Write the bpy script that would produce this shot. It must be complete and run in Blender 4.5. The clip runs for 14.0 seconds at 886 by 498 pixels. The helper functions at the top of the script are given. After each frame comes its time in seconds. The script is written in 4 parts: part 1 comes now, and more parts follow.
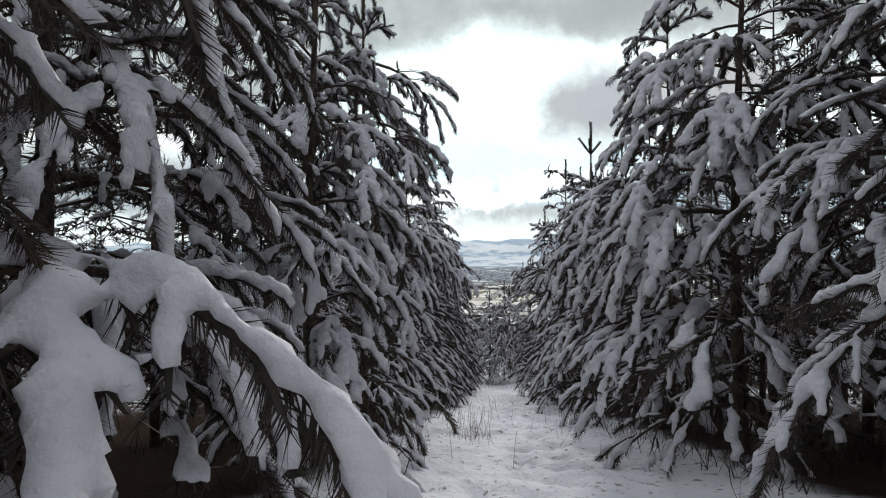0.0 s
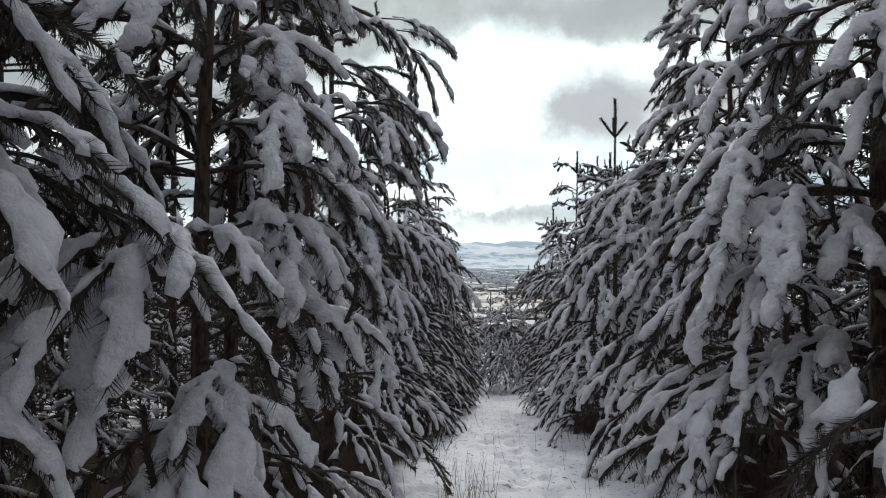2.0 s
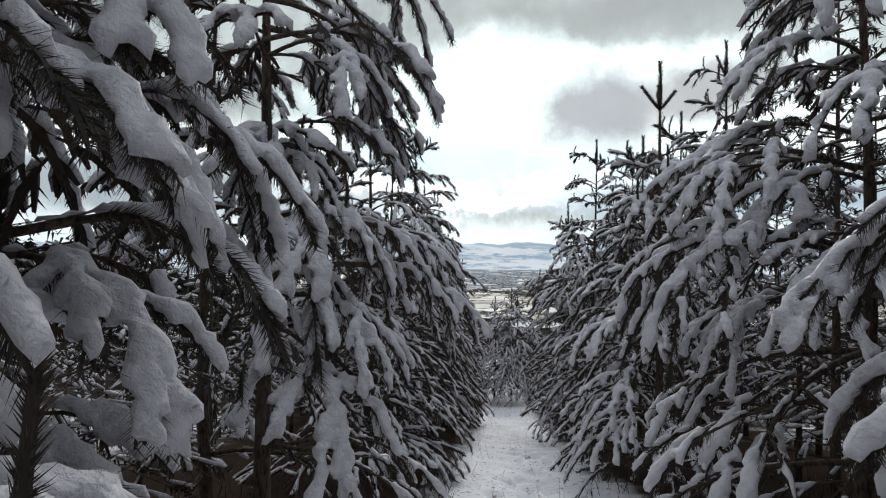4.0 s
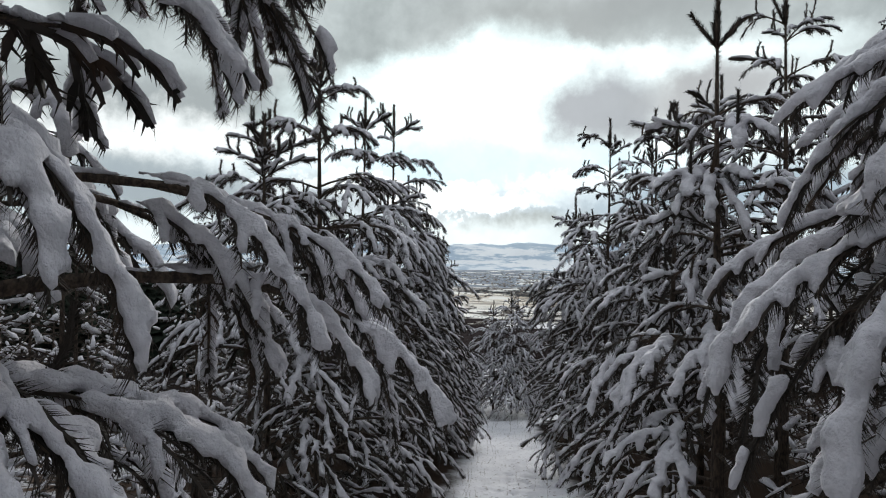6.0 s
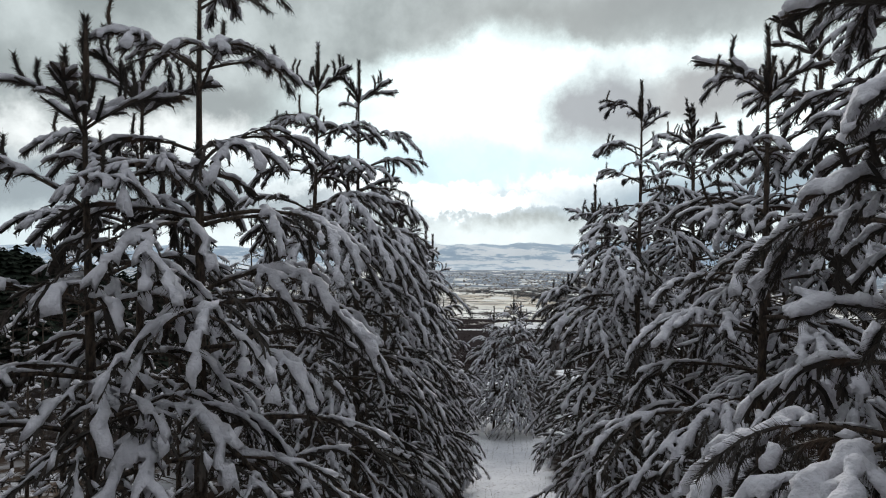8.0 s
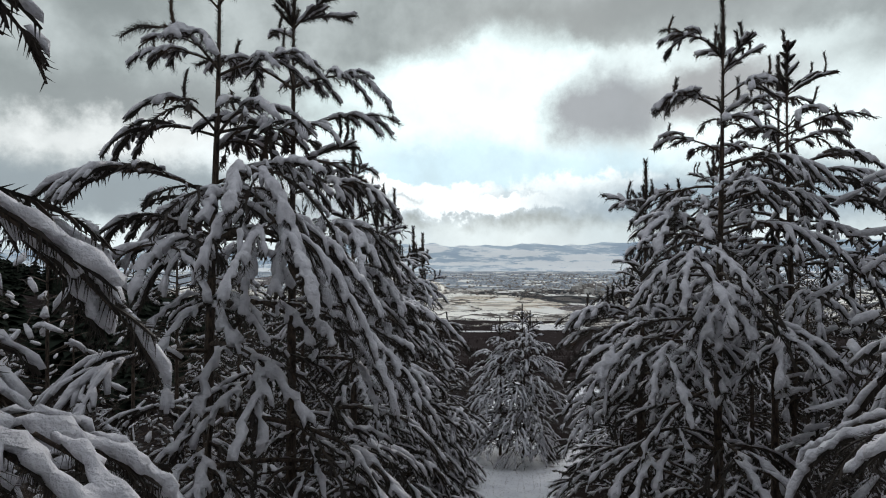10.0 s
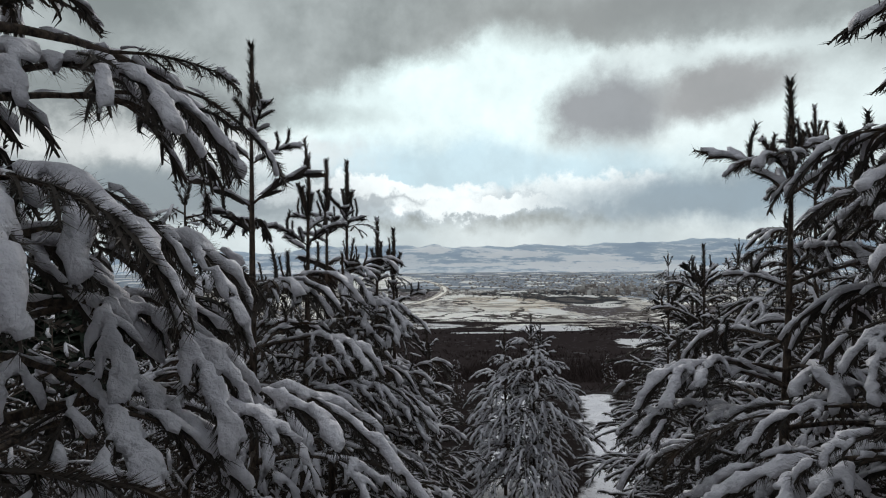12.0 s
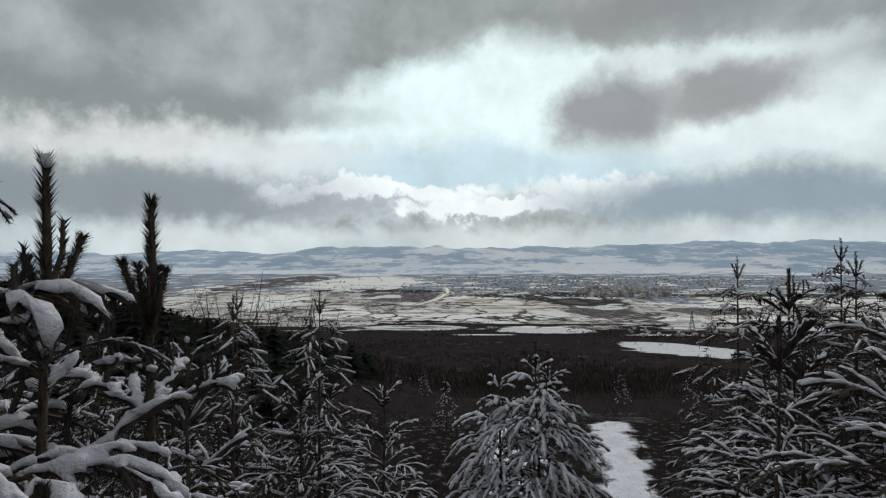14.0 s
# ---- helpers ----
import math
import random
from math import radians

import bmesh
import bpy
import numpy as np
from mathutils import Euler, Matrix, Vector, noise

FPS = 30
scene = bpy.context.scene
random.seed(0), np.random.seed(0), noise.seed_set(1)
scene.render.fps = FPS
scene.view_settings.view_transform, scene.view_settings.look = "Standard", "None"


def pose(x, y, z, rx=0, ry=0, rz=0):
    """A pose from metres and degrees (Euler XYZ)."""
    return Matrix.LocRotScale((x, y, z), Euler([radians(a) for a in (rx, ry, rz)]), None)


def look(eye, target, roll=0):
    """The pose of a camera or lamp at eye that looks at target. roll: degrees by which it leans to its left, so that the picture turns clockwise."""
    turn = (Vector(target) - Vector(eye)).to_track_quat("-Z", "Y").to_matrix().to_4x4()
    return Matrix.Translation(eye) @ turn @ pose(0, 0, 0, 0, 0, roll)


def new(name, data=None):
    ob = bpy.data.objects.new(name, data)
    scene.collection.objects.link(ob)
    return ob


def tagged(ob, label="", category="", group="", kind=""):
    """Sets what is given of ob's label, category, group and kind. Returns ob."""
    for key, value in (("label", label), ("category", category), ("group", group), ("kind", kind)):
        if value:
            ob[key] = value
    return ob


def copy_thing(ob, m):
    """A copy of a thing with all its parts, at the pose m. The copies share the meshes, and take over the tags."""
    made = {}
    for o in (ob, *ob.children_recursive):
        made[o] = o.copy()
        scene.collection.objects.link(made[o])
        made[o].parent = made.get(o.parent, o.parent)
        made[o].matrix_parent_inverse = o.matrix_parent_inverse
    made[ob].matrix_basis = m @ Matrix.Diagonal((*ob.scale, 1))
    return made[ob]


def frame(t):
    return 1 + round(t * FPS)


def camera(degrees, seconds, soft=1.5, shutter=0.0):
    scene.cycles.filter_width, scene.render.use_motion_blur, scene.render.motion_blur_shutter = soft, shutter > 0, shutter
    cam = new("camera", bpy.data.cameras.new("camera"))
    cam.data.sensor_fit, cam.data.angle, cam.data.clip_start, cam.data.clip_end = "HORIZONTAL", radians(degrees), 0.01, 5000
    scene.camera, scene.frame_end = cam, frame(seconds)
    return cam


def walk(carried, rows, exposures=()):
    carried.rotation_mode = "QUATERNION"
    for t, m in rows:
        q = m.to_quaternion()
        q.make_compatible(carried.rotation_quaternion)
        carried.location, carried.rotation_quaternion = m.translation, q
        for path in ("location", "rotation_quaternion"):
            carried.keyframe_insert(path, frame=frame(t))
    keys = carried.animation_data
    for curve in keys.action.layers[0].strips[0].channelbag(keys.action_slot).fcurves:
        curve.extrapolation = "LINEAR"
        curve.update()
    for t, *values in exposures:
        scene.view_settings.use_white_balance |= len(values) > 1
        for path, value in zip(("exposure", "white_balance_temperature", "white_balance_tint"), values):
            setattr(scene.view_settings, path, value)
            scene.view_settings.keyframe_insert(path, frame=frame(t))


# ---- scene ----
cam = camera(75.0, 14.0, 1.1)
PATH = [
    (0.0, (0.000, 0.000, 6.000), (-0.006, 10.000, 5.990), 0.00),
    (0.5, (0.021, 0.418, 5.941), (0.021, 10.418, 5.936), 0.10),
    (1.0, (0.046, 0.845, 5.940), (0.042, 10.845, 5.941), 0.10),
    (1.5, (0.069, 1.262, 5.956), (0.060, 11.262, 5.961), 0.30),
    (2.0, (0.085, 1.725, 5.975), (0.072, 11.725, 5.996), 0.40),
    (2.5, (0.108, 2.212, 5.980), (0.075, 12.212, 6.017), 0.30),
    (5.0, (0.242, 4.627, 6.014), (0.169, 14.627, 6.049), 0.70),
    (5.5, (0.354, 5.173, 6.002), (0.272, 15.172, 6.046), 0.60),
    (6.0, (0.461, 5.746, 5.997), (0.374, 15.745, 6.043), 0.50),
    (6.5, (0.562, 6.386, 6.010), (0.464, 16.385, 6.056), 0.30),
    (7.0, (0.666, 7.039, 6.023), (0.563, 17.039, 6.064), 0.31),
    (7.5, (0.724, 7.694, 6.025), (0.616, 17.693, 6.071), 0.31),
    (8.0, (0.724, 8.300, 6.020), (0.611, 18.299, 6.071), 0.31),
    (10.5, (0.934, 11.928, 6.065), (0.748, 21.926, 6.146), -0.19),
    (11.0, (0.983, 12.698, 6.071), (0.788, 22.696, 6.157), -0.29),
    (11.5, (1.035, 13.492, 6.075), (0.834, 23.490, 6.171), -0.39),
    (12.0, (1.093, 14.451, 6.093), (0.883, 24.448, 6.190), -0.39),
    (12.5, (1.148, 15.444, 6.111), (0.933, 25.442, 6.204), -0.29),
    (13.0, (1.267, 16.593, 6.119), (1.032, 26.590, 6.218), -0.39),
    (13.5, (1.456, 17.834, 6.142), (1.211, 27.831, 6.242), -0.19),
    (14.0, (1.648, 19.073, 6.165), (1.389, 29.068, 6.281), -0.09),
]
EXPOSURES = [(0.0, 0.64), (2.5, 0.68), (5.0, 0.60), (8.0, 0.46), (11.0, 0.18), (12.5, 0.02), (14.0, -0.03)]
walk(cam, [(t, look(eye, target, roll)) for t, eye, target, roll in PATH], EXPOSURES)

# ---- world: broken winter cloud over a bright gap ----
SUN_AZ, SUN_EL = radians(7.0), radians(22.0)


def mixed(nt, fac, a, b):
    n = nt.nodes.new("ShaderNodeMix")
    n.data_type = "RGBA"
    for sock, v in ((n.inputs["Factor"], fac), (n.inputs["A"], a), (n.inputs["B"], b)):
        if isinstance(v, bpy.types.NodeSocket):
            nt.links.new(v, sock)
        else:
            sock.default_value = v if isinstance(v, (int, float)) else (*v, 1.0)[:4]
    return n.outputs["Result"]


def maths(nt, op, *vals):
    n = nt.nodes.new("ShaderNodeMath")
    n.operation = op
    for sock, v in zip(n.inputs, vals):
        if isinstance(v, bpy.types.NodeSocket):
            nt.links.new(v, sock)
        else:
            sock.default_value = v
    return n.outputs[0]


def noise_of(nt, vec, scale, detail=4.0, rough=0.55, out="Fac"):
    n = nt.nodes.new("ShaderNodeTexNoise")
    n.inputs["Scale"].default_value, n.inputs["Detail"].default_value, n.inputs["Roughness"].default_value = scale, detail, rough
    if vec is not None:
        nt.links.new(vec, n.inputs["Vector"])
    return n.outputs[out]


def ramped(nt, fac, lo, hi, smooth=True):
    n = nt.nodes.new("ShaderNodeMapRange")
    n.interpolation_type = "SMOOTHSTEP" if smooth else "LINEAR"
    nt.links.new(fac, n.inputs["Value"])
    n.inputs["From Min"].default_value, n.inputs["From Max"].default_value = lo, hi
    return n.outputs["Result"]


def make_world():
    w = bpy.data.worlds.new("winter_sky")
    scene.world = w
    w.use_nodes = True
    nt = w.node_tree
    nt.nodes.clear()
    co = nt.nodes.new("ShaderNodeTexCoord").outputs["Generated"]
    sep = nt.nodes.new("ShaderNodeSeparateXYZ")
    nt.links.new(co, sep.inputs[0])
    az = maths(nt, "ARCTAN2", sep.outputs["X"], sep.outputs["Y"])
    el = maths(nt, "ARCSINE", sep.outputs["Z"])
    wob = nt.nodes.new("ShaderNodeVectorMath")
    wob.operation = "SUBTRACT"
    nt.links.new(noise_of(nt, co, 5.5, 10.0, 0.66, "Color"), wob.inputs[0])
    wob.inputs[1].default_value = (0.5, 0.5, 0.5)
    ws = nt.nodes.new("ShaderNodeSeparateXYZ")
    nt.links.new(wob.outputs[0], ws.inputs[0])
    az = maths(nt, "ADD", az, maths(nt, "MULTIPLY", ws.outputs["X"], 0.21))
    el = maths(nt, "ADD", el, maths(nt, "MULTIPLY", ws.outputs["Y"], 0.125))
    sky = nt.nodes.new("ShaderNodeTexSky")
    sky.sky_type, sky.sun_disc = "NISHITA", False
    sky.sun_elevation, sky.sun_rotation = SUN_EL, SUN_AZ
    blue = mixed(nt, 0.35, (0.62, 0.80, 0.92), sky.outputs[0])
    # grey deck over everything, thinner and thicker in places
    billow = maths(nt, "ADD", maths(nt, "MULTIPLY", noise_of(nt, co, 2.3, 6.0, 0.6), 0.6), maths(nt, "MULTIPLY", noise_of(nt, co, 7.5, 8.0, 0.6), 0.4))
    deck = mixed(nt, ramped(nt, billow, 0.38, 0.64), (0.235, 0.268, 0.27), (0.49, 0.545, 0.55))

    # unseen sky behind, darkened to dim the sides that face this way
    deck = mixed(nt, ramped(nt, sep.outputs["Y"], 0.1, -0.5), deck, (0.23, 0.25, 0.255))

    # finer billows for the heaped clouds near the horizon
    puff = nt.nodes.new("ShaderNodeSeparateXYZ")
    nt.links.new(noise_of(nt, co, 26.0, 6.0, 0.6, "Color"), puff.inputs[0])
    az2 = maths(nt, "ADD", az, maths(nt, "MULTIPLY", maths(nt, "SUBTRACT", puff.outputs["X"], 0.5), 0.16))
    el2 = maths(nt, "ADD", el, maths(nt, "MULTIPLY", maths(nt, "SUBTRACT", puff.outputs["Y"], 0.5), 0.07))

    def blob(col, a, e, ra, re, colour, soft=0.55, strength=1.0, heaped=False):
        da = maths(nt, "DIVIDE", maths(nt, "SUBTRACT", az2 if heaped else az, a), ra)
        de = maths(nt, "DIVIDE", maths(nt, "SUBTRACT", el2 if heaped else el, e), re)
        d = maths(nt, "SQRT", maths(nt, "ADD", maths(nt, "MULTIPLY", da, da), maths(nt, "MULTIPLY", de, de)))
        f = maths(nt, "MULTIPLY", ramped(nt, d, 1.0 + soft, 1.0 - soft), strength)
        return mixed(nt, f, col, colour)

    glow, white = (0.89, 1.06, 1.07), (0.84, 0.96, 0.97)
    col = deck
    for a, e, ra, re in ((-0.15, 0.212, 0.17, 0.055), (-0.01, 0.255, 0.17, 0.075), (0.125, 0.315, 0.11, 0.068), (0.09, 0.205, 0.17, 0.075), (0.15, 0.25, 0.15, 0.10)):
        col = blob(col, a, e, ra, re, glow, 0.30)                           # bright gap
    col = blob(col, 0.48, 0.195, 0.24, 0.085, white, 0.6)                   # light on the right
    col = blob(col, 0.38, 0.305, 0.22, 0.022, white, 0.7, 0.8)
    col = blob(col, 0.02, 0.140, 0.34, 0.050, (0.60, 0.785, 0.87), 0.5)     # pale blue below the gap
    col = blob(col, -0.42, 0.232, 0.22, 0.030, (0.265, 0.295, 0.30), 0.7, 0.9)       # dark undersides of the deck
    col = blob(col, 0.33, 0.385, 0.30, 0.040, (0.27, 0.295, 0.30), 0.7, 0.8)
    col = blob(col, -0.50, 0.172, 0.25, 0.034, (0.80, 0.84, 0.84), 0.7, 0.9, True)    # light band on the left
    col = blob(col, -0.30, 0.150, 0.13, 0.030, (0.82, 0.90, 0.92), 0.7, 0.8, True)
    col = blob(col, -0.03, 0.080, 0.42, 0.026, (0.52, 0.60, 0.65), 0.5, 1.0, True)
    col = blob(col, -0.14, 0.104, 0.20, 0.021, (0.98, 1.06, 1.08), 0.22, 1.0, True)    # heaped white clouds
    col = blob(col, -0.19, 0.084, 0.15, 0.014, (0.44, 0.50, 0.54), 0.5, 0.9, True)
    col = blob(col, 0.05, 0.078, 0.17, 0.016, (0.96, 1.04, 1.06), 0.25, 1.0, True)
    col = blob(col, 0.26, 0.108, 0.13, 0.026, (0.93, 1.02, 1.04), 0.3, 1.0, True)
    col = blob(col, -0.56, 0.088, 0.30, 0.052, (0.275, 0.325, 0.355), 0.5)  # low grey cloud, left
    col = blob(col, 0.46, 0.083, 0.27, 0.050, (0.30, 0.385, 0.45), 0.45)    # low blue-grey cloud, right
    col = blob(col, 0.25, 0.245, 0.088, 0.058, (0.325, 0.35, 0.375), 0.45)   # dark clouds before the gap
    col = blob(col, 0.43, 0.252, 0.115, 0.040, (0.36, 0.375, 0.385), 0.45)
    haze = mixed(nt, ramped(nt, noise_of(nt, co, 3.0, 3.0), 0.4, 0.65), (0.55, 0.64, 0.675), (0.74, 0.83, 0.85))
    col = mixed(nt, ramped(nt, maths(nt, "ADD", sep.outputs["Z"], maths(nt, "MULTIPLY", maths(nt, "SUBTRACT", puff.outputs["Z"], 0.5), 0.06)), 0.075, 0.03), col, haze)  # pale haze over the hills
    grain = ramped(nt, noise_of(nt, co, 13.0, 8.0, 0.62), 0.25, 0.75)
    col = mixed(nt, maths(nt, "MULTIPLY", maths(nt, "SUBTRACT", 1.0, grain), 0.22), col, (0.20, 0.22, 0.23))
    below = ramped(nt, sep.outputs["Z"], 0.0, -0.05)
    col = mixed(nt, below, col, (0.25, 0.26, 0.28))
    col = mixed(nt, 0.003, col, blue)
    col = mixed(nt, ramped(nt, sep.outputs["Z"], 0.42, 0.85), col, (0.45, 0.48, 0.52))  # unseen sky overhead, brightened to light the tops
    bg = nt.nodes.new("ShaderNodeBackground")
    nt.links.new(col, bg.inputs["Color"])
    bg.inputs["Strength"].default_value = 1.0
    out = nt.nodes.new("ShaderNodeOutputWorld")
    nt.links.new(bg.outputs[0], out.inputs["Surface"])


make_world()
sun = new("sun", bpy.data.lights.new("sun", "SUN"))
sun.data.energy, sun.data.angle, sun.data.color = 1.05, radians(12), (1.0, 0.97, 0.92)
sun.matrix_world = look((100 * math.sin(SUN_AZ), 100 * math.cos(SUN_AZ), 100 * math.tan(SUN_EL)), (0, 0, 0))


# ---- materials ----
def material(name, rough=0.7):
    m = bpy.data.materials.new(name)
    m.use_nodes = True
    nt = m.node_tree
    p = nt.nodes["Principled BSDF"]
    p.inputs["Roughness"].default_value = rough
    p.inputs["Specular IOR Level"].default_value = 0.25
    co = nt.nodes.new("ShaderNodeTexCoord").outputs["Object"]
    return m, nt, p, co


def bumped(nt, p, height, strength, distance):
    b = nt.nodes.new("ShaderNodeBump")
    b.inputs["Strength"].default_value, b.inputs["Distance"].default_value = strength, distance
    nt.links.new(height, b.inputs["Height"])
    nt.links.new(b.outputs[0], p.inputs["Normal"])


def make_snow(name, grain, lumps, tint=(0.80, 0.81, 0.84), tint2=(0.66, 0.67, 0.71)):
    m, nt, p, co = material(name, 0.75)
    a = noise_of(nt, co, lumps, 4.0)
    b = noise_of(nt, co, grain, 4.0, 0.65)
    nt.links.new(mixed(nt, ramped(nt, a, 0.35, 0.7), tint, tint2), p.inputs["Base Color"])
    bumped(nt, p, maths(nt, "ADD", maths(nt, "MULTIPLY", a, 1.0), maths(nt, "MULTIPLY", b, 0.30)), 0.9, 0.032)
    return m


SNOW = make_snow("snow_on_boughs", 60.0, 17.0, (0.745, 0.73, 0.775), (0.605, 0.595, 0.64))
m, nt, p, co = material("pine_needles", 0.6)
p.inputs["Specular IOR Level"].default_value = 0.12
info = nt.nodes.new("ShaderNodeNewGeometry").outputs["Random Per Island"]
base = mixed(nt, info, (0.031, 0.028, 0.025), (0.074, 0.061, 0.052))
nt.links.new(mixed(nt, ramped(nt, noise_of(nt, co, 3.0), 0.55, 0.75), base, (0.085, 0.056, 0.040)), p.inputs["Base Color"])
NEEDLES = m
m, nt, p, co = material("pine_bark", 0.9)
st = nt.nodes.new("ShaderNodeMapping")
st.inputs["Scale"].default_value = (30, 30, 8)
nt.links.new(co, st.inputs[0])
f = noise_of(nt, st.outputs[0], 1.5, 5.0, 0.65)
nt.links.new(mixed(nt, ramped(nt, f, 0.35, 0.65), (0.028, 0.022, 0.019), (0.115, 0.085, 0.065)), p.inputs["Base Color"])
bumped(nt, p, f, 0.8, 0.01)
BARK = m


# ---- building helpers ----
def mesh_of(name, verts, faces, mats, smooth=True, slots=None):
    me = bpy.data.meshes.new(name)
    me.from_pydata(verts, [], faces)
    for m_ in mats:
        me.materials.append(m_)
    me.polygons.foreach_set("use_smooth", [smooth] * len(faces))
    if slots is not None:
        me.polygons.foreach_set("material_index", slots)
    me.update()
    return me


class Geo:
    """Vertices and faces of one mesh in the making."""

    def __init__(self):
        self.v, self.f = [], []

    def tube(self, pts, radii, sides=6, flat=1.0, twist=0.0, caps=True):
        """A tube of rings round the points; flat squashes it along the upward side."""
        first = len(self.v)
        n = len(pts)
        for k in range(n):
            d = (pts[min(k + 1, n - 1)] - pts[max(k - 1, 0)]).normalized()
            side = d.cross(Vector((0, 0, 1)))
            side = side.normalized() if side.length > 1e-3 else Vector((1, 0, 0))
            up = side.cross(d)
            for j in range(sides):
                a = 2 * math.pi * j / sides + twist
                self.v.append(pts[k] + radii[k] * (math.cos(a) * side + math.sin(a) * flat * up))
        for k in range(n - 1):
            for j in range(sides):
                a, b = first + k * sides + j, first + k * sides + (j + 1) % sides
                self.f.append((a, b, b + sides, a + sides))
        if caps:
            for ring, end, rev in ((0, pts[0], True), (n - 1, pts[-1], False)):
                c = len(self.v)
                self.v.append(Vector(end))
                for j in range(sides):
                    a, b = first + ring * sides + j, first + ring * sides + (j + 1) % sides
                    self.f.append((b, a, c) if rev else (a, b, c))

    def needles(self, rnd, p0, p1, count, length, width, spread=0.75, bowed=False):
        """Needles round the line from p0 to p1; bowed: none that would stand up through the snow."""
        axis = p1 - p0
        d = axis.normalized()
        s = d.orthogonal().normalized()
        t = d.cross(s)
        for k in range(count):
            u = (k + rnd.random()) / count
            a = rnd.random() * 6.283
            rad = math.cos(a) * s + math.sin(a) * t
            w = (d * (1 - spread * 0.6) + rad * spread * rnd.uniform(0.7, 1.2)).normalized()
            if bowed and rad.z > 0.15:
                continue
            b = p0 + axis * u
            o = w.cross(rad.cross(d) + 0.3 * d).normalized() * width * 0.5
            i = len(self.v)
            tip = b + w * length * rnd.uniform(0.7, 1.1) + Vector((0, 0, -0.006))
            self.v += [b - o, b + o, tip]
            self.f.append((i, i + 1, i + 2))

    def finger(self, rnd, p0, p1, r, sides=6, rings=4, sag=0.0):
        """A pillow of snow lying along a shoot, blunt at the end."""
        up = Vector((0, 0, 1))
        pts, radii = [], []
        over = (p1 - p0).normalized() * r * 0.6
        for k in range(rings):
            u = k / (rings - 1)
            q = p0.lerp(p1 + over, u) + up * r * (0.45 - 0.25 * u) + Vector((rnd.uniform(-1, 1), rnd.uniform(-1, 1), rnd.uniform(-0.6, 0.6))) * r * 0.32
            q.z -= sag * u * u
            prof = (0.62, 1.0, 1.05, 0.80) if rings == 4 else (0.65, 1.1, 0.85) if rings == 3 else None
            w = prof[k] if prof else 0.25 + 0.85 * math.sin(math.pi * (0.10 + 0.78 * u)) ** 0.7
            pts.append(q)
            radii.append(r * w * rnd.uniform(0.68, 1.30))
        self.tube(pts, radii, sides, rnd.uniform(0.62, 0.85), rnd.random())

    def lump(self, rnd, c, rx, ry, rz, sides=9, rings=6, rough=0.18):
        """A rounded, uneven heap of snow."""
        first = len(self.v)
        off = rnd.uniform(0, 50)
        for k in range(rings + 1):
            e = math.pi * k / rings - math.pi / 2
            for j in range(sides):
                a = 2 * math.pi * j / sides
                d = Vector((math.cos(a) * math.cos(e), math.sin(a) * math.cos(e), math.sin(e)))
                w = 1 + rough * 2 * noise.noise(d * 1.7 + Vector((off, 0, 0)))
                self.v.append(c + Vector((d.x * rx, d.y * ry, d.z * rz)) * w)
        for k in range(rings):
            for j in range(sides):
                a, b = first + k * sides + j, first + k * sides + (j + 1) % sides
                self.f.append((a, b, b + sides, a + sides))


LUMPS = bpy.data.textures.new("lumps", "CLOUDS")
LUMPS.noise_scale, LUMPS.noise_depth = 0.048, 3


def softened(meshes, voxel, passes, keep):
    """Melts the overlapping pieces of each mesh into one smooth body."""
    obs = []
    for me in meshes:
        ob = bpy.data.objects.new("melt", me)
        scene.collection.objects.link(ob)
        r = ob.modifiers.new("join", "REMESH")
        r.mode, r.voxel_size = "VOXEL", voxel
        s_ = ob.modifiers.new("smooth", "SMOOTH")
        s_.factor, s_.iterations = 0.5, passes
        u = ob.modifiers.new("lumps", "DISPLACE")
        u.texture, u.strength, u.mid_level = LUMPS, 0.027, 0.55
        d = ob.modifiers.new("lighten", "DECIMATE")
        d.ratio = keep
        obs.append(ob)
    dg = bpy.context.evaluated_depsgraph_get()
    out = []
    for ob in obs:
        me = bpy.data.meshes.new_from_object(ob.evaluated_get(dg))
        me.name = "snow"
        me.polygons.foreach_set("use_smooth", [True] * len(me.polygons))
        out.append(me)
    for ob in obs:
        bpy.data.objects.remove(ob)
    return out


def part(name, data, parent, label="", m=None):
    ob = new(name, data)
    ob.parent = parent
    if m is not None:
        ob.matrix_basis = m
    return tagged(ob, label)


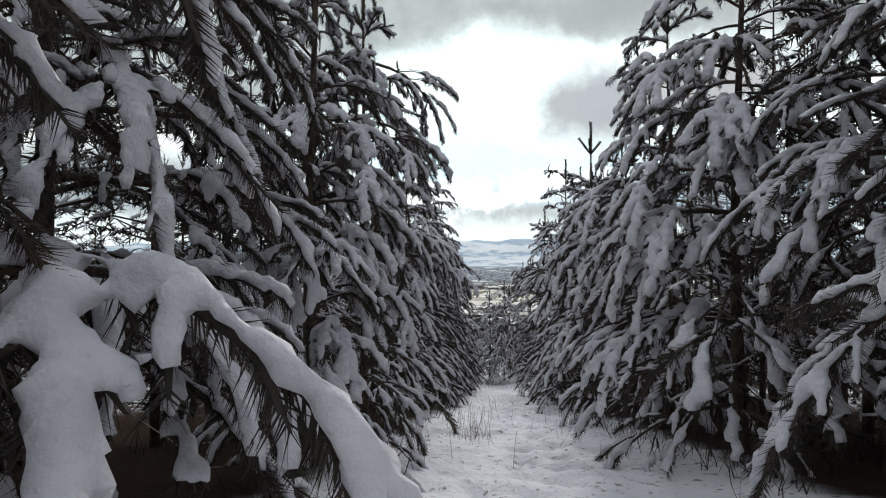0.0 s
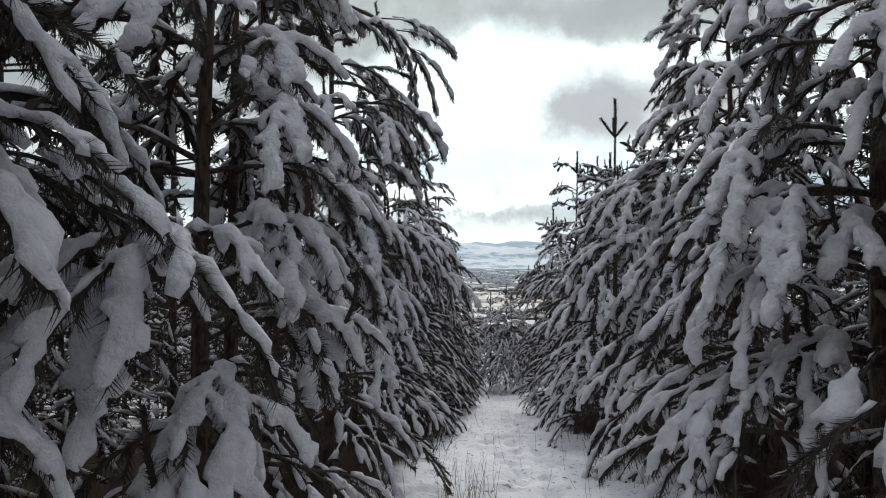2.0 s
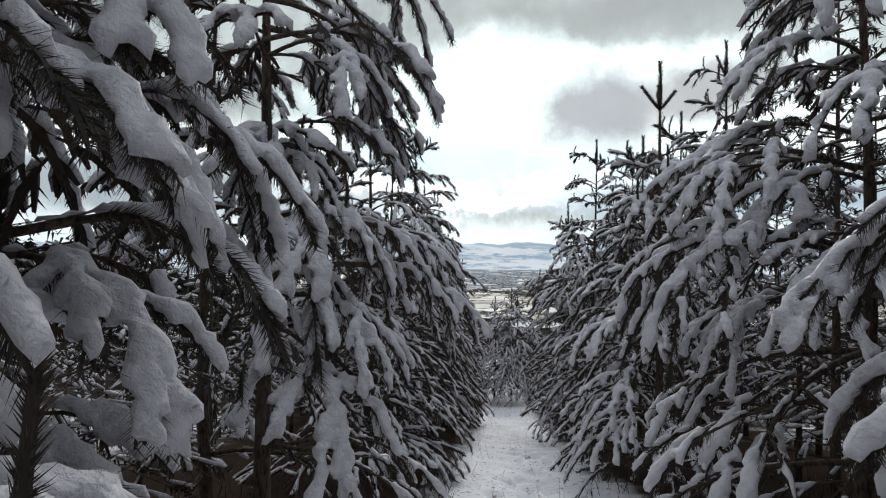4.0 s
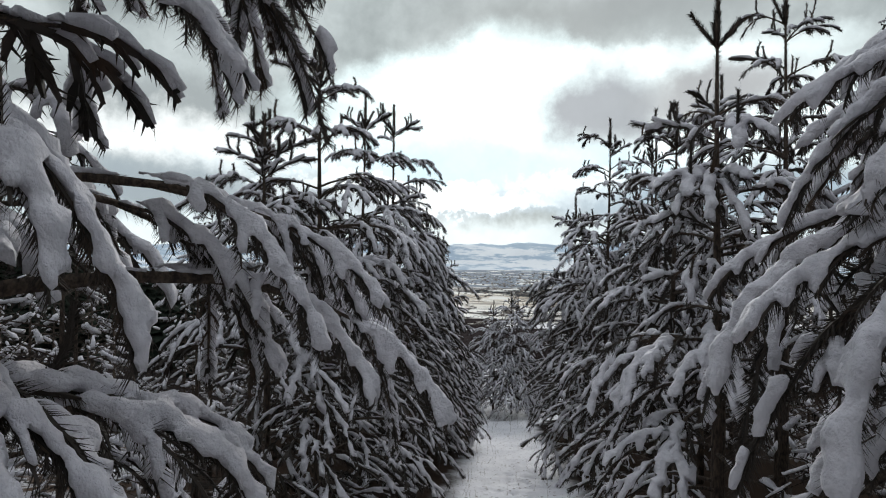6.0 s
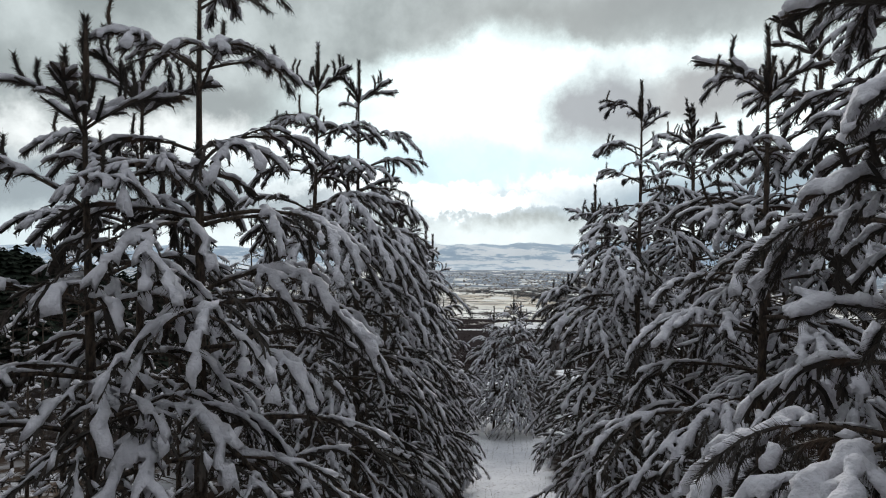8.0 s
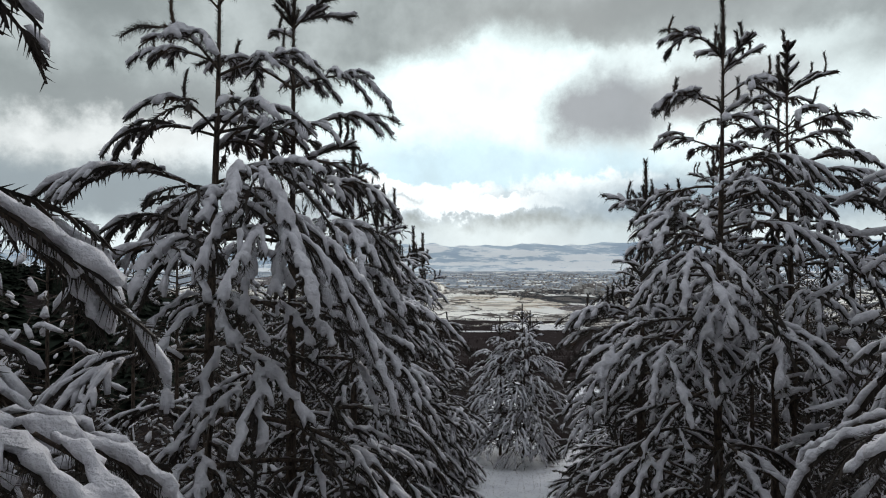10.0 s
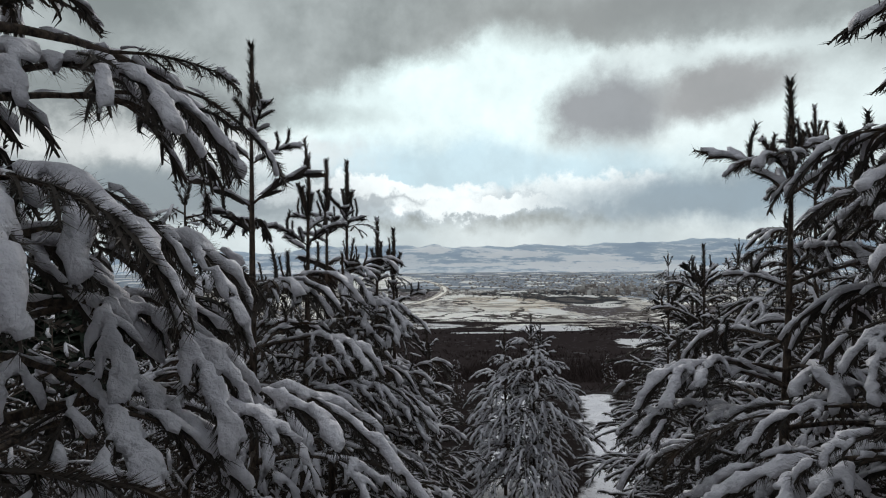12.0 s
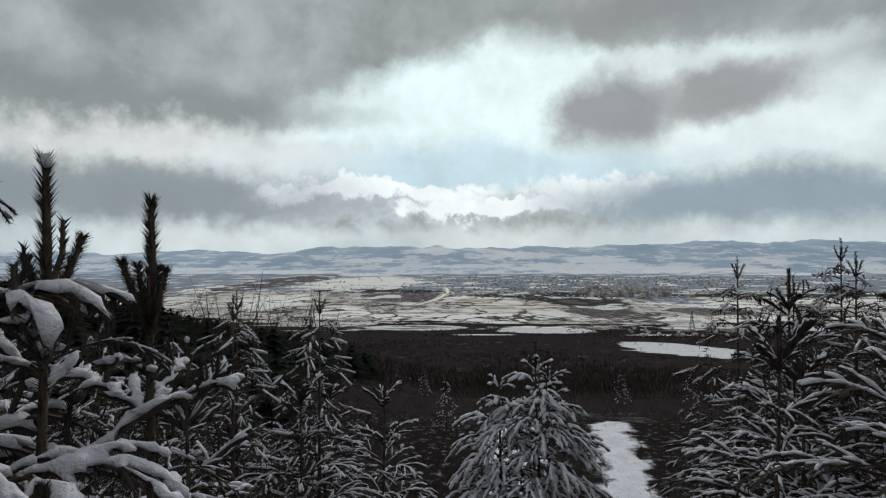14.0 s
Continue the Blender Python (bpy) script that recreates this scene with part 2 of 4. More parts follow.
# ---- boughs: one set of meshes, shared by all pines ----
def make_bough(seed, length, rise, droop, limbs, load, fine, heavy=1.0, pillow=0.0, green_end=0.62):
    """A limb along +x that arches and hangs under the snow: the meshes of wood, needles and snow.
    Its end and each of its side limbs close in a paw: close-set hanging shoots under one blanket of snow.
    limbs: how many side limbs it carries; green_end: how much of its end bears needles. fine: 0 coarse, 1 usual, 2 for boughs close to the lane."""
    rnd = random.Random(seed)
    wood, green, snow = Geo(), Geo(), Geo()
    bend = rnd.uniform(-0.15, 0.15)
    kink = rnd.uniform(1.9, 2.6)
    young = length < 0.5

    def at(s):
        return Vector((length * s * (1 - 0.14 * s ** 3), length * bend * s * s, length * (rise * s - droop * s ** kink)))

    def brush(pts, thick=1.0, snowed=False):
        """Needles round a shoot: a dark core and the fringe that stands out from it."""
        c = (0.018, 0.010, 0.006)[fine] * thick * (1.6 if young else 1.0)
        green.tube(pts, [c * 0.7] + [c] * (len(pts) - 2) + [c * 0.5], (3, 3, 4)[fine], rnd.uniform(0.8, 1.0), rnd.random(), caps=False)
        for a, b in zip(pts, pts[1:]):
            n_ = max(3, int((a - b).length * (50, 52, 340)[fine] * (1.3 if young else 1.0)))
            green.needles(rnd, a, b, n_, (0.066, 0.060, 0.062)[fine] * thick * (0.8 if young else 1.0), (0.0125, 0.0080, 0.0034)[fine], 0.70, snowed)

    def cover(pts, radii, lift):
        """Snow lying along the points, uneven, rounded off at the end."""
        out = []
        n_ = len(pts)
        for k, q in enumerate(pts):
            along = (pts[min(k + 1, n_ - 1)] - pts[max(k - 1, 0)]).normalized()
            up = Vector((0, 0, 1)) - along * along.z
            up = up.normalized() if up.length > 0.35 else (up + Vector((along.x, along.y, 0)) * 0.6 + Vector((0, 0, 0.2))).normalized()
            out.append(q + up * (0.008 + radii[k] * lift) + Vector((rnd.uniform(-1, 1), rnd.uniform(-1, 1), rnd.uniform(-0.5, 0.5))) * radii[k] * 0.22)
        snow.tube(out, radii, (5, 6, 8)[fine], rnd.uniform(0.66, 0.9), rnd.random())

    def shoot(b, d, ll, hang, r):
        """A hanging shoot, and its finger of snow of the radius r (none for r = 0)."""
        k_ = (3, 4, 5)[fine]

        def q(u):
            return b + d * ll * u * (1 - 0.28 * hang * u) - Vector((0, 0, ll * hang * (0.15 * u + 0.75 * u * u)))

        brush([q(k / (k_ - 1)) for k in range(k_)], 1.0, bool(r))
        if r:
            m_ = (3, 5, 7)[fine]
            end = rnd.uniform(0.82, 1.06)
            cover([q(end * k / (m_ - 1)) for k in range(m_)], [r * rnd.uniform(0.82, 1.18) * (0.8 if k == 0 else 0.72 if k == m_ - 1 else 1.0) for k in range(m_)], 0.45)

    def paw(f, ll, first, scale, snowy):
        """The needle-bearing end of a limb given by f(0..1): shoots on both sides, leaning forward and hanging."""
        n_ = max(3, int(ll / (0.22, 0.14, 0.09)[fine])) + 1
        brush([f(first * 0.85 + (1 - first * 0.85) * k / (n_ - 1)) for k in range(n_)], 1.05, snowy > 0.3)
        u, side = first, rnd.choice((-1, 1))
        step = (0.085, 0.068, 0.056)[fine] * (1.25 if young else 1.0)
        fat = (0.0142 + 0.0085 * load) * heavy ** 1.5 * scale
        while u < 1.0:
            p, d = f(u), (f(min(u + 0.06, 1.04)) - f(u - 0.06)).normalized()
            flat = Vector((d.x, d.y, 0))
            flat = flat.normalized() if flat.length > 0.1 else Vector((1, 0, 0))
            a = side * radians(rnd.uniform(20, 56) if not young else rnd.uniform(24, 50)) * (1.1 - 0.55 * u)
            w = Vector((flat.x * math.cos(a) - flat.y * math.sin(a), flat.x * math.sin(a) + flat.y * math.cos(a), d.z * 0.8)).normalized()
            hang = (0.12 + 0.66 * load) * rnd.uniform(0.25, 1.3) * (0.8 if heavy == 1.0 else 1.0) if not young else rnd.uniform(-0.25, 0.3)
            lay = rnd.random() < snowy
            shoot(p, w, rnd.uniform(0.08, 0.175) * scale * (1.12 - 0.3 * u) * (1.15 if young else 1.0), hang, fat * rnd.uniform(0.75, 1.25) if lay else 0)
            side = -side
            u += step / ll * rnd.uniform(0.7, 1.3)
        for a in (-0.30, 0.05, 0.34):
            d = (f(1.0) - f(0.92)).normalized()
            w = Vector((d.x * math.cos(a) - d.y * math.sin(a), d.x * math.sin(a) + d.y * math.cos(a), d.z)).normalized()
            shoot(f(0.985), w, rnd.uniform(0.10, 0.17) * scale, 0.35 * load if not young else 0.0, fat * rnd.uniform(0.8, 1.2) if rnd.random() < snowy else 0)
        if snowy > 0.3:  # the blanket over the middle of the paw
            lo = first + rnd.uniform(-0.06, 0.10)
            m_ = max(4, int((1 - lo) * ll / (0.11, 0.06, 0.04)[fine]))
            wave = rnd.uniform(0, 6)
            cover([f(lo + (1.0 - lo) * k / (m_ - 1)) for k in range(m_)], [fat * (1.0 if young else 1.35) * (0.85 + 0.3 * math.sin(wave + k * 1.3)) * (0.6 if k in (0, m_ - 1) else 1.0) for k in range(m_)], 0.55)
        u = first * 0.3 + rnd.uniform(0.0, 0.1)
        while load > 0.22 and u < first - 0.05:  # snow lying along the bare wood, broken into lengths
            v = min(first + 0.05, u + rnd.uniform(0.10, 0.35) / ll)
            m_ = max(3, int((v - u) * ll / (0.12, 0.07, 0.04)[fine]))
            cover([f(u + (v - u) * k / (m_ - 1)) for k in range(m_)], [0.0125 * (0.7 + 0.5 * load) * rnd.uniform(0.7, 1.3) * (0.6 if k in (0, m_ - 1) else 1) for k in range(m_)], 0.7)
            u = v + rnd.uniform(0.01, 0.10) / ll

    n = 7 if fine else 4
    wood.tube([at(k / n) for k in range(n + 1)], [0.004 + 0.012 * length * (1 - k / n) for k in range(n + 1)], 5 if fine else 3, caps=False)
    full = 0.95 if young else 0.24 + 0.66 * min(load, 1.1)
    paw(at, length, 0.15 if young else max(0.42, 1 - green_end / length), 1.0, full)
    side = rnd.choice((-1, 1))
    for k in range(limbs):
        s = 0.26 + 0.52 * (k + rnd.uniform(0.2, 0.8)) / limbs
        p, d = at(s), (at(s + 0.06) - at(s - 0.06)).normalized()
        a = side * radians(rnd.uniform(26, 58))
        w = Vector((d.x * math.cos(a) - d.y * math.sin(a), d.x * math.sin(a) + d.y * math.cos(a), d.z + rnd.uniform(-0.05, 0.15))).normalized()
        ll = max(0.26, length * rnd.uniform(0.30, 0.46) * (1.2 - 0.5 * s))
        sag = rnd.uniform(0.20, 0.75) * load

        def twig(u, p=p, w=w, ll=ll, sag=sag):
            return p + w * ll * u + Vector((0, 0, 0.14 * ll * u - sag * ll * u ** 2.2))

        wood.tube([twig(u) for u in (0, 0.35, 0.7, 1.0)], [0.008, 0.006, 0.005, 0.003], 4 if fine else 3, caps=False)
        paw(twig, ll, max(0.30, 1 - 0.68 * green_end / ll), 0.92, full * rnd.choice((0.25, 1.0, 1.0, 1.05)))
        side = -side
    if length < 0.8:  # next year's shoots stand up at the ends
        for s in rnd.sample((1.0, 0.8, 0.6), rnd.choice((1, 1, 2))):
            b = at(s)
            up = Vector((rnd.uniform(0.0, 0.08), rnd.uniform(-0.05, 0.05), rnd.uniform(0.14, 0.26)))
            mid = b + up * 0.5 + Vector((0.02, 0, 0))
            green.tube([b, mid, b + up], [0.010, 0.010, 0.007], (3, 4, 5)[fine], caps=False)
            for p0, p1 in ((b, mid), (mid, b + up)):
                green.needles(rnd, p0, p1, (16, 34, 110)[fine], 0.048, (0.011, 0.008, 0.0040)[fine], 0.5)
    if pillow:
        for s, w in ((0.72, 0.8), (0.84, 1.0), (0.95, 1.1), (1.02, 0.8)):
            snow.lump(rnd, at(s) + Vector((0, rnd.uniform(-0.5, 0.5) * pillow, pillow * 0.1)), pillow * 1.25 * w, pillow * w, pillow * 0.72 * w, 14, 9, 0.25)
    return (mesh_of("bough", wood.v, wood.f, [BARK]), mesh_of("needles", green.v, green.f, [NEEDLES], False), mesh_of("snow", snow.v, snow.f, [SNOW]), at(1.0) + (at(1.0) - at(0.9)).normalized() * 0.03)


KINDS = {  # length, rise, droop, side limbs, load
    "crest": (0.42, 0.54, 0.30, 0, 0.85),
    "upper": (0.68, 0.46, 0.46, 3, 0.92),
    "middle": (0.98, 0.34, 0.50, 4, 0.90),
    "wide": (1.32, 0.24, 0.52, 5, 1.00),
    "low": (1.66, 0.10, 0.42, 6, 0.80),
}
BOUGHS = {(key, fine, deep): [make_bough(q * 13 + len(key) * 3 + fine, args[0], args[1], args[2] * (1.15 if deep else 0.80), args[3], args[4], fine, 1.20 if deep else 1.0) for q in range((2, 4, 4)[fine])]
          for key, args in KINDS.items() for fine in (0, 1, 2) for deep in (False, True)}

LIGHT = {key: [make_bough(300 + q * 13 + len(key), args[0], args[1], args[2] * 0.75, args[3], 0.42, 0) for q in range(4)] for key, args in KINDS.items()}
BARE = [make_bough(700 + q, 1.2, 0.02, 0.34, 4, 0.85, 2, 1.05, 0.0, 0.24) for q in range(4)]
HEAVY = {far: [make_bough(500 + q, far, 0.30, 0.50, int(2 + 2 * far), 1.1, 2, 0.98) for q in range(3)] for far in (0.75, 1.1, 1.5, 1.9)}
PILLOWS = [make_bough(540 + q, 1.1, 0.30, 0.62, 3, 1.1, 2, 1.05, w) for q, w in enumerate((0.12, 0.075))]
CLOSE = [make_bough(591, 1.0, 0.26, 0.42, 3, 1.1, 2, 0.85, 0.02)]
DARK = [make_bough(560 + q, 1.1, 0.30, 0.85, 4, 0.34, 2, 1.0) for q in range(3)]
DIM = [make_bough(580 + q, 1.1, 0.22, 0.60, 3, 0.32, 1, 0.95) for q in range(4)]


def melt_snow():
    """Near boughs carry smooth, joined snow."""
    for sets, voxel, passes, keep in ((HEAVY.values(), 0.009, 4, 0.16), ([PILLOWS, DARK, CLOSE], 0.009, 4, 0.16), ([BARE, DIM], 0.012, 2, 0.10), ([BOUGHS[q] for q in BOUGHS if q[1] == 2], 0.010, 3, 0.075), ([BOUGHS[q] for q in BOUGHS if q[1] == 1], 0.012, 1, 0.036)):
        flat = [(s_, k) for s_ in sets for k in range(len(s_))]
        for (s_, k), me in zip(flat, softened([s_[k][2] for s_, k in flat], voxel, passes, keep)):
            s_[k] = (s_[k][0], s_[k][1], me, s_[k][3])


melt_snow()


def make_candle(seed, length, count):
    rnd = random.Random(seed)
    g, w = Geo(), Geo()
    w.tube([Vector((0, 0, 0)), Vector((0.008, 0, length * 0.5)), Vector((0, 0, length * 0.97))], [0.014, 0.013, 0.009], 6)
    g.needles(rnd, Vector((0, 0, 0.02)), Vector((0, 0, length)), count, 0.056, 0.0040, 0.55)
    g.needles(rnd, Vector((0, 0, length - 0.03)), Vector((0, 0, length)), count // 5, 0.04, 0.004, 0.4)
    return mesh_of("shoot", w.v, w.f, [BARK]), mesh_of("needles", g.v, g.f, [NEEDLES], False)


CANDLES = [make_candle(k, 0.34, 520) for k in range(3)]
cap = Geo()
cap.lump(random.Random(3), Vector((0, 0, 0.0)), 0.020, 0.020, 0.016, 10, 6, 0.1)
CAP = mesh_of("snow_cap", cap.v, cap.f, [SNOW])


def way_x(y):
    """The middle of the lane that is free of boughs."""
    return 0.15 + 0.083 * y


def add_bough(tree, set_, m):
    b = part("bough", set_[0], tree, "", m)
    tagged(part("needles", set_[1], b), kind="stuff")
    tagged(part("snow", set_[2], b, "clinging grey-white snow"), kind="stuff")


def aimed_bough(trees, tip, heavy, rnd, pillow=False):
    """A bough from the nearest trunk on that side of the lane out to a given tip."""
    tip = Vector(tip)
    side = tip.x > way_x(tip.y)
    best = min((t for t in trees if (t.location.x > way_x(t.location.y)) == side and t.location.z < tip.z - 0.6),
               key=lambda t: abs(math.hypot(tip.x - t.location.x, tip.y - t.location.y) - 0.75))
    d = tip - best.location
    far = math.hypot(d.x, d.y)
    key = min(KINDS, key=lambda q: abs(KINDS[q][0] - far))
    set_ = rnd.choice(HEAVY[min(HEAVY, key=lambda q: abs(q - far))] if heavy else BOUGHS[key, 2, 3.5 < tip.y < 11])
    if pillow:
        set_ = PILLOWS[pillow - 1] if pillow < 3 else CLOSE[0] if pillow == 4 else rnd.choice(DARK)
    end = set_[3]
    sc = far / max(math.hypot(end.x, end.y), 0.1)
    a = math.atan2(d.y, d.x) - math.atan2(end.y, end.x)
    add_bough(best, set_, Matrix.Translation((0, 0, d.z - sc * end.z + 0.04)) @ Matrix.Rotation(a, 4, "Z") @ Matrix.Diagonal((sc, sc * (1.0 if pillow else 0.75 if heavy else 0.85), sc, 1)))


def pine(x, y, ground, tip, reach=0.36, seed=0, widest=1.8, label="", gap=0.40, light=False, second=False, bare_top=0.62, start=0.32, lift=0.0):
    """A young pine: trunk, whorls of boughs, upright shoots on top."""
    rnd = random.Random(seed * 31 + 5)
    tall = tip - ground
    tree = new("pine_tree")
    tree.location = (x, y, ground)
    tagged(tree, label or "young pine with snow-laden drooping boughs beside the lane", "tree", "pines along the lane")
    g, needles = Geo(), Geo()
    n = 14
    lean = Vector((rnd.uniform(-0.06, 0.06), rnd.uniform(-0.06, 0.06), 0))
    r0 = 0.012 + 0.0075 * tall

    def axis(h):
        u = h / tall
        return Vector((lean.x * math.sin(u * 5), lean.y * math.sin(u * 4), h)) - Vector((lean.x * math.sin(5), lean.y * math.sin(4), 0)) * u

    g.tube([axis(tall * 0.97 * k / n) for k in range(n + 1)], [0.008 + r0 * (1 - k / n) for k in range(n + 1)], 8)
    trunk = part("trunk", mesh_of("trunk", g.v, g.f, [BARK]), tree)
    needles.needles(rnd, axis(tall - 1.3), axis(tall - 0.42), 420, 0.055, 0.0045, 0.7)
    part("needles", mesh_of("needles", needles.v, needles.f, [NEEDLES], False), trunk)
    # leader with its whorl of candles
    for k in range(rnd.choice((3, 4, 5))):
        me = rnd.choice(CANDLES)
        if k == 0:
            m = Matrix.Translation(axis(tall - 0.58)) @ Matrix.Diagonal((1.2, 1.2, 1.7, 1))
        else:
            a = k * 1.5 + rnd.uniform(-0.3, 0.3)
            m = Matrix.Translation(axis(tall - 0.57)) @ Matrix.Rotation(a, 4, "Z") @ Matrix.Rotation(radians(rnd.uniform(14, 46)), 4, "Y") @ Matrix.Diagonal((1.05, 1.05, rnd.uniform(0.65, 1.15), 1))
        c = part("shoot", me[0], tree, "upright needle-covered shoot", m)
        part("needles", me[1], c)
        if rnd.random() < 0.18:
            part("snow_cap", CAP, c, "", Matrix.Translation((0, 0, 0.342)))
    side = 1 if x > way_x(y) else -1
    h = tall - bare_top - rnd.uniform(-0.06, 0.06)
    a0 = rnd.uniform(0, 6.28)
    while h > 0.45:
        below = tall - h
        r = min(start + reach * below, widest)
        count = 4 if below < 1.4 else 5
        for k in range(count):
            a = a0 + 6.283 * k / count + rnd.uniform(-0.3, 0.3)
            want = max(0.36, r * rnd.uniform(0.72, 1.15))
            hh = h + rnd.uniform(-0.12, 0.12)
            # keep the lane free
            zt = ground + hh - 0.25 * want
            for tries in range(6):
                tx, ty = x + math.cos(a) * (want + 0.12), y + math.sin(a) * (want + 0.12)
                room = (tx - way_x(ty)) * side
                need = 0.35 if zt < 5.15 else 0.62 if side < 0 else 0.55 if y < 9 else 1.05
                if ty > 27 or room > need:
                    break
                want *= 0.82
            near = room < 1.25 and abs(zt - 6.0) < 1.35 and y < 22 or y < 6 and room < 1.9 and -1.9 < zt - 6.0 < 1.35
            away = math.cos(a) * side > 0.25 and below > 1.3 and room > 1.7 or math.sin(a) > 0.8 and below > 2.5
            fine = 2 if near and not away or below < 1.3 and y < 24 and not second else 0 if away or second and below > 2.2 else 1
            key = min(KINDS, key=lambda q: abs(KINDS[q][0] - want))
            if away and below > 2.6 and rnd.random() < 0.85 or second and below > 4.0:
                continue
            set_, sc = rnd.choice(LIGHT[key] if light else BOUGHS[key, fine, 3.5 < y < 11 or y > 31]), want / KINDS[key][0]
            if hh < (1.2 if side < 0 else 2.0) and y < 9 and want > 0.6:
                set_, sc = rnd.choice(BARE), want / 1.2
            if fine == 1 and hh < 0.5 * tall and y < 21 and want > 0.6 and rnd.random() < 0.5:
                set_, sc = rnd.choice(DIM), want / 1.1
            if 19 < y < 22 and x < 0.5 and rnd.random() < 0.25:
                set_, sc = rnd.choice(DIM), want / 1.1
            if y < 3.5 and want > 0.5 and rnd.random() < (0.8 if x < 0 else 0.6):
                set_, sc = rnd.choice(DARK), want / 1.1
            m = Matrix.Translation(axis(hh)) @ Matrix.Rotation(a, 4, "Z") @ Matrix.Rotation(radians(rnd.uniform(-9, 9) - lift - max(0.0, 15.0 * (1 - below / 2.2))), 4, "Y") @ Matrix.Diagonal((sc, sc * rnd.choice((-1, 1)), sc, 1))
            add_bough(tree, set_, m)
        a0 += 0.6 + rnd.uniform(-0.2, 0.2)
        h -= gap * rnd.uniform(0.85, 1.15) * (1.3 if below < 1.4 else 1.05)
    return tree


def make_back_pine(seed, tall, reach, dense=1.0):
    """A pine of the inner rows: trunk, crown of needles with its limbs, and its snow."""
    rnd = random.Random(seed)
    tree = new("pine_tree")
    tagged(tree, "snow-covered pine filling the plantation, some added out of view", "tree", "pines of the plantation")
    g, green, snow = Geo(), Geo(), Geo()
    g.tube([Vector((0, 0, tall * 0.96 * k / 6)) for k in range(7)], [0.008 + 0.06 * (1 - k / 6) for k in range(7)], 6)
    top = Vector((0, 0, tall))
    for k in range(4):
        a = k * 2.1
        e = Vector((0, 0, tall)) if k == 0 else Vector((math.cos(a) * 0.1, math.sin(a) * 0.1, tall - 0.12))
        green.needles(rnd, Vector((0, 0, tall - 0.36)), e, 60, 0.055, 0.012, 0.5)
    h = tall - 0.5
    while h > 0.9:
        below = tall - h
        r = min(0.15 + reach * below, 1.7)
        for k in range(4 if dense < 2 else 5):
            a = rnd.uniform(0, 6.28)
            d = Vector((math.cos(a), math.sin(a), 0))
            ln = r * rnd.uniform(0.7, 1.1)
            b = Vector((0, 0, h + rnd.uniform(-0.15, 0.15)))
            mid = b + d * ln * 0.6 + Vector((0, 0, 0.14 * ln))
            e = b + d * ln + Vector((0, 0, -0.14 * ln))
            g.tube([b, mid, e], [0.014, 0.009, 0.005], 3, caps=False)
            for q in range(1 + int(ln * 2.2 * dense)):
                u = rnd.uniform(0.25, 1.0)
                p = b.lerp(mid, u / 0.6) if u < 0.6 else mid.lerp(e, (u - 0.6) / 0.4)
                a2 = a + rnd.uniform(-1.0, 1.0)
                w = Vector((math.cos(a2), math.sin(a2), rnd.uniform(-0.8, -0.1))).normalized()
                t = p + w * rnd.uniform(0.18, 0.30)
                green.needles(rnd, p, t, 7 if dense < 2 else 12, 0.10, 0.040 / max(dense, 0.8) ** 0.6, 0.85)
                if rnd.random() < 0.62:
                    snow.finger(rnd, p + Vector((0, 0, 0.03)), t + Vector((0, 0, 0.025)), rnd.uniform(0.036, 0.055) / max(dense, 0.8) ** 0.95, 4, 3)
        h -= rnd.uniform(0.36, 0.48) if dense < 2 else rnd.uniform(0.30, 0.42)
    part("trunk", mesh_of("trunk", g.v, g.f, [BARK]), tree)
    tagged(part("crown", mesh_of("crown", green.v, green.f, [NEEDLES], False), tree), kind="stuff")
    tagged(part("snow", mesh_of("snow", snow.v, snow.f, [SNOW]), tree, "clinging grey-white snow"), kind="stuff")
    return tree


# ---- ground ----
PROFILE = [(-60, 17.5), (0, 5.2), (31, -1.35), (46, -1.7), (60, -4.0), (100, -13), (250, -40), (500, -72), (800, -96), (1000, -104), (5200, -104)]


def ground_z(x, y):
    ys = [q[0] for q in PROFILE]
    z = float(np.interp(y, ys, [q[1] for q in PROFILE]))
    if 20 < y < 700:
        k = min(1, (y - 20) / 30) * max(0, 1 - max(0, y - 150) / 500)
        z += 0.20 * k * min(max(0, way_x(min(y, 40)) - 4 - x), 150)
    return z


CLEARINGS = ((186, 470, 42, 125), (120, 815, 62, 60), (-60, 860, 70, 45), (371, 900, 45, 50), (480, 880, 60, 60), (30, 720, 40, 14), (250, 720, 44, 12), (-190, 940, 60, 60))

# snowy fields, far snow, town, tilled ground, bare earth and woods of the valley: centre and half size
LAID_SNOW = ((-385, 2451, 240, 595), (-782, 2099, 117, 409), (-225, 1119, 56, 117), (-105, 1059, 66, 58), (54, 1050, 123, 89), (-65, 1522, 95, 120), (120, 844, 62, 57), (572, 1384, 129, 148), (893, 1419, 184, 113), (371, 1031, 39, 55), (493, 974, 56, 73), (-444, 1430, 75, 123),)
FAR_SNOW = ((1001, 5906, 494, 1579), (1364, 4960, 183, 1647), (-1186, 4686, 291, 667), (1516, 3790, 164, 377), (-1299, 10549, 399, 1915), (-524, 3381, 164, 251), (1959, 3425, 332, 206),)
TOWN = ((323, 2700, 369, 931), (517, 1742, 132, 390), (1161, 2394, 322, 652),)
TILLED = ((-743, 2541, 140, 772), (-133, 1569, 119, 200), (278, 1176, 64, 130), (499, 1166, 84, 70),)
BARE_EARTH = ((127, 1373, 119, 223),)
WOODED = ((265, 1621, 202, 148), (305, 1423, 101, 173), (877, 1622, 360, 69), (-229, 1830, 212, 88),)


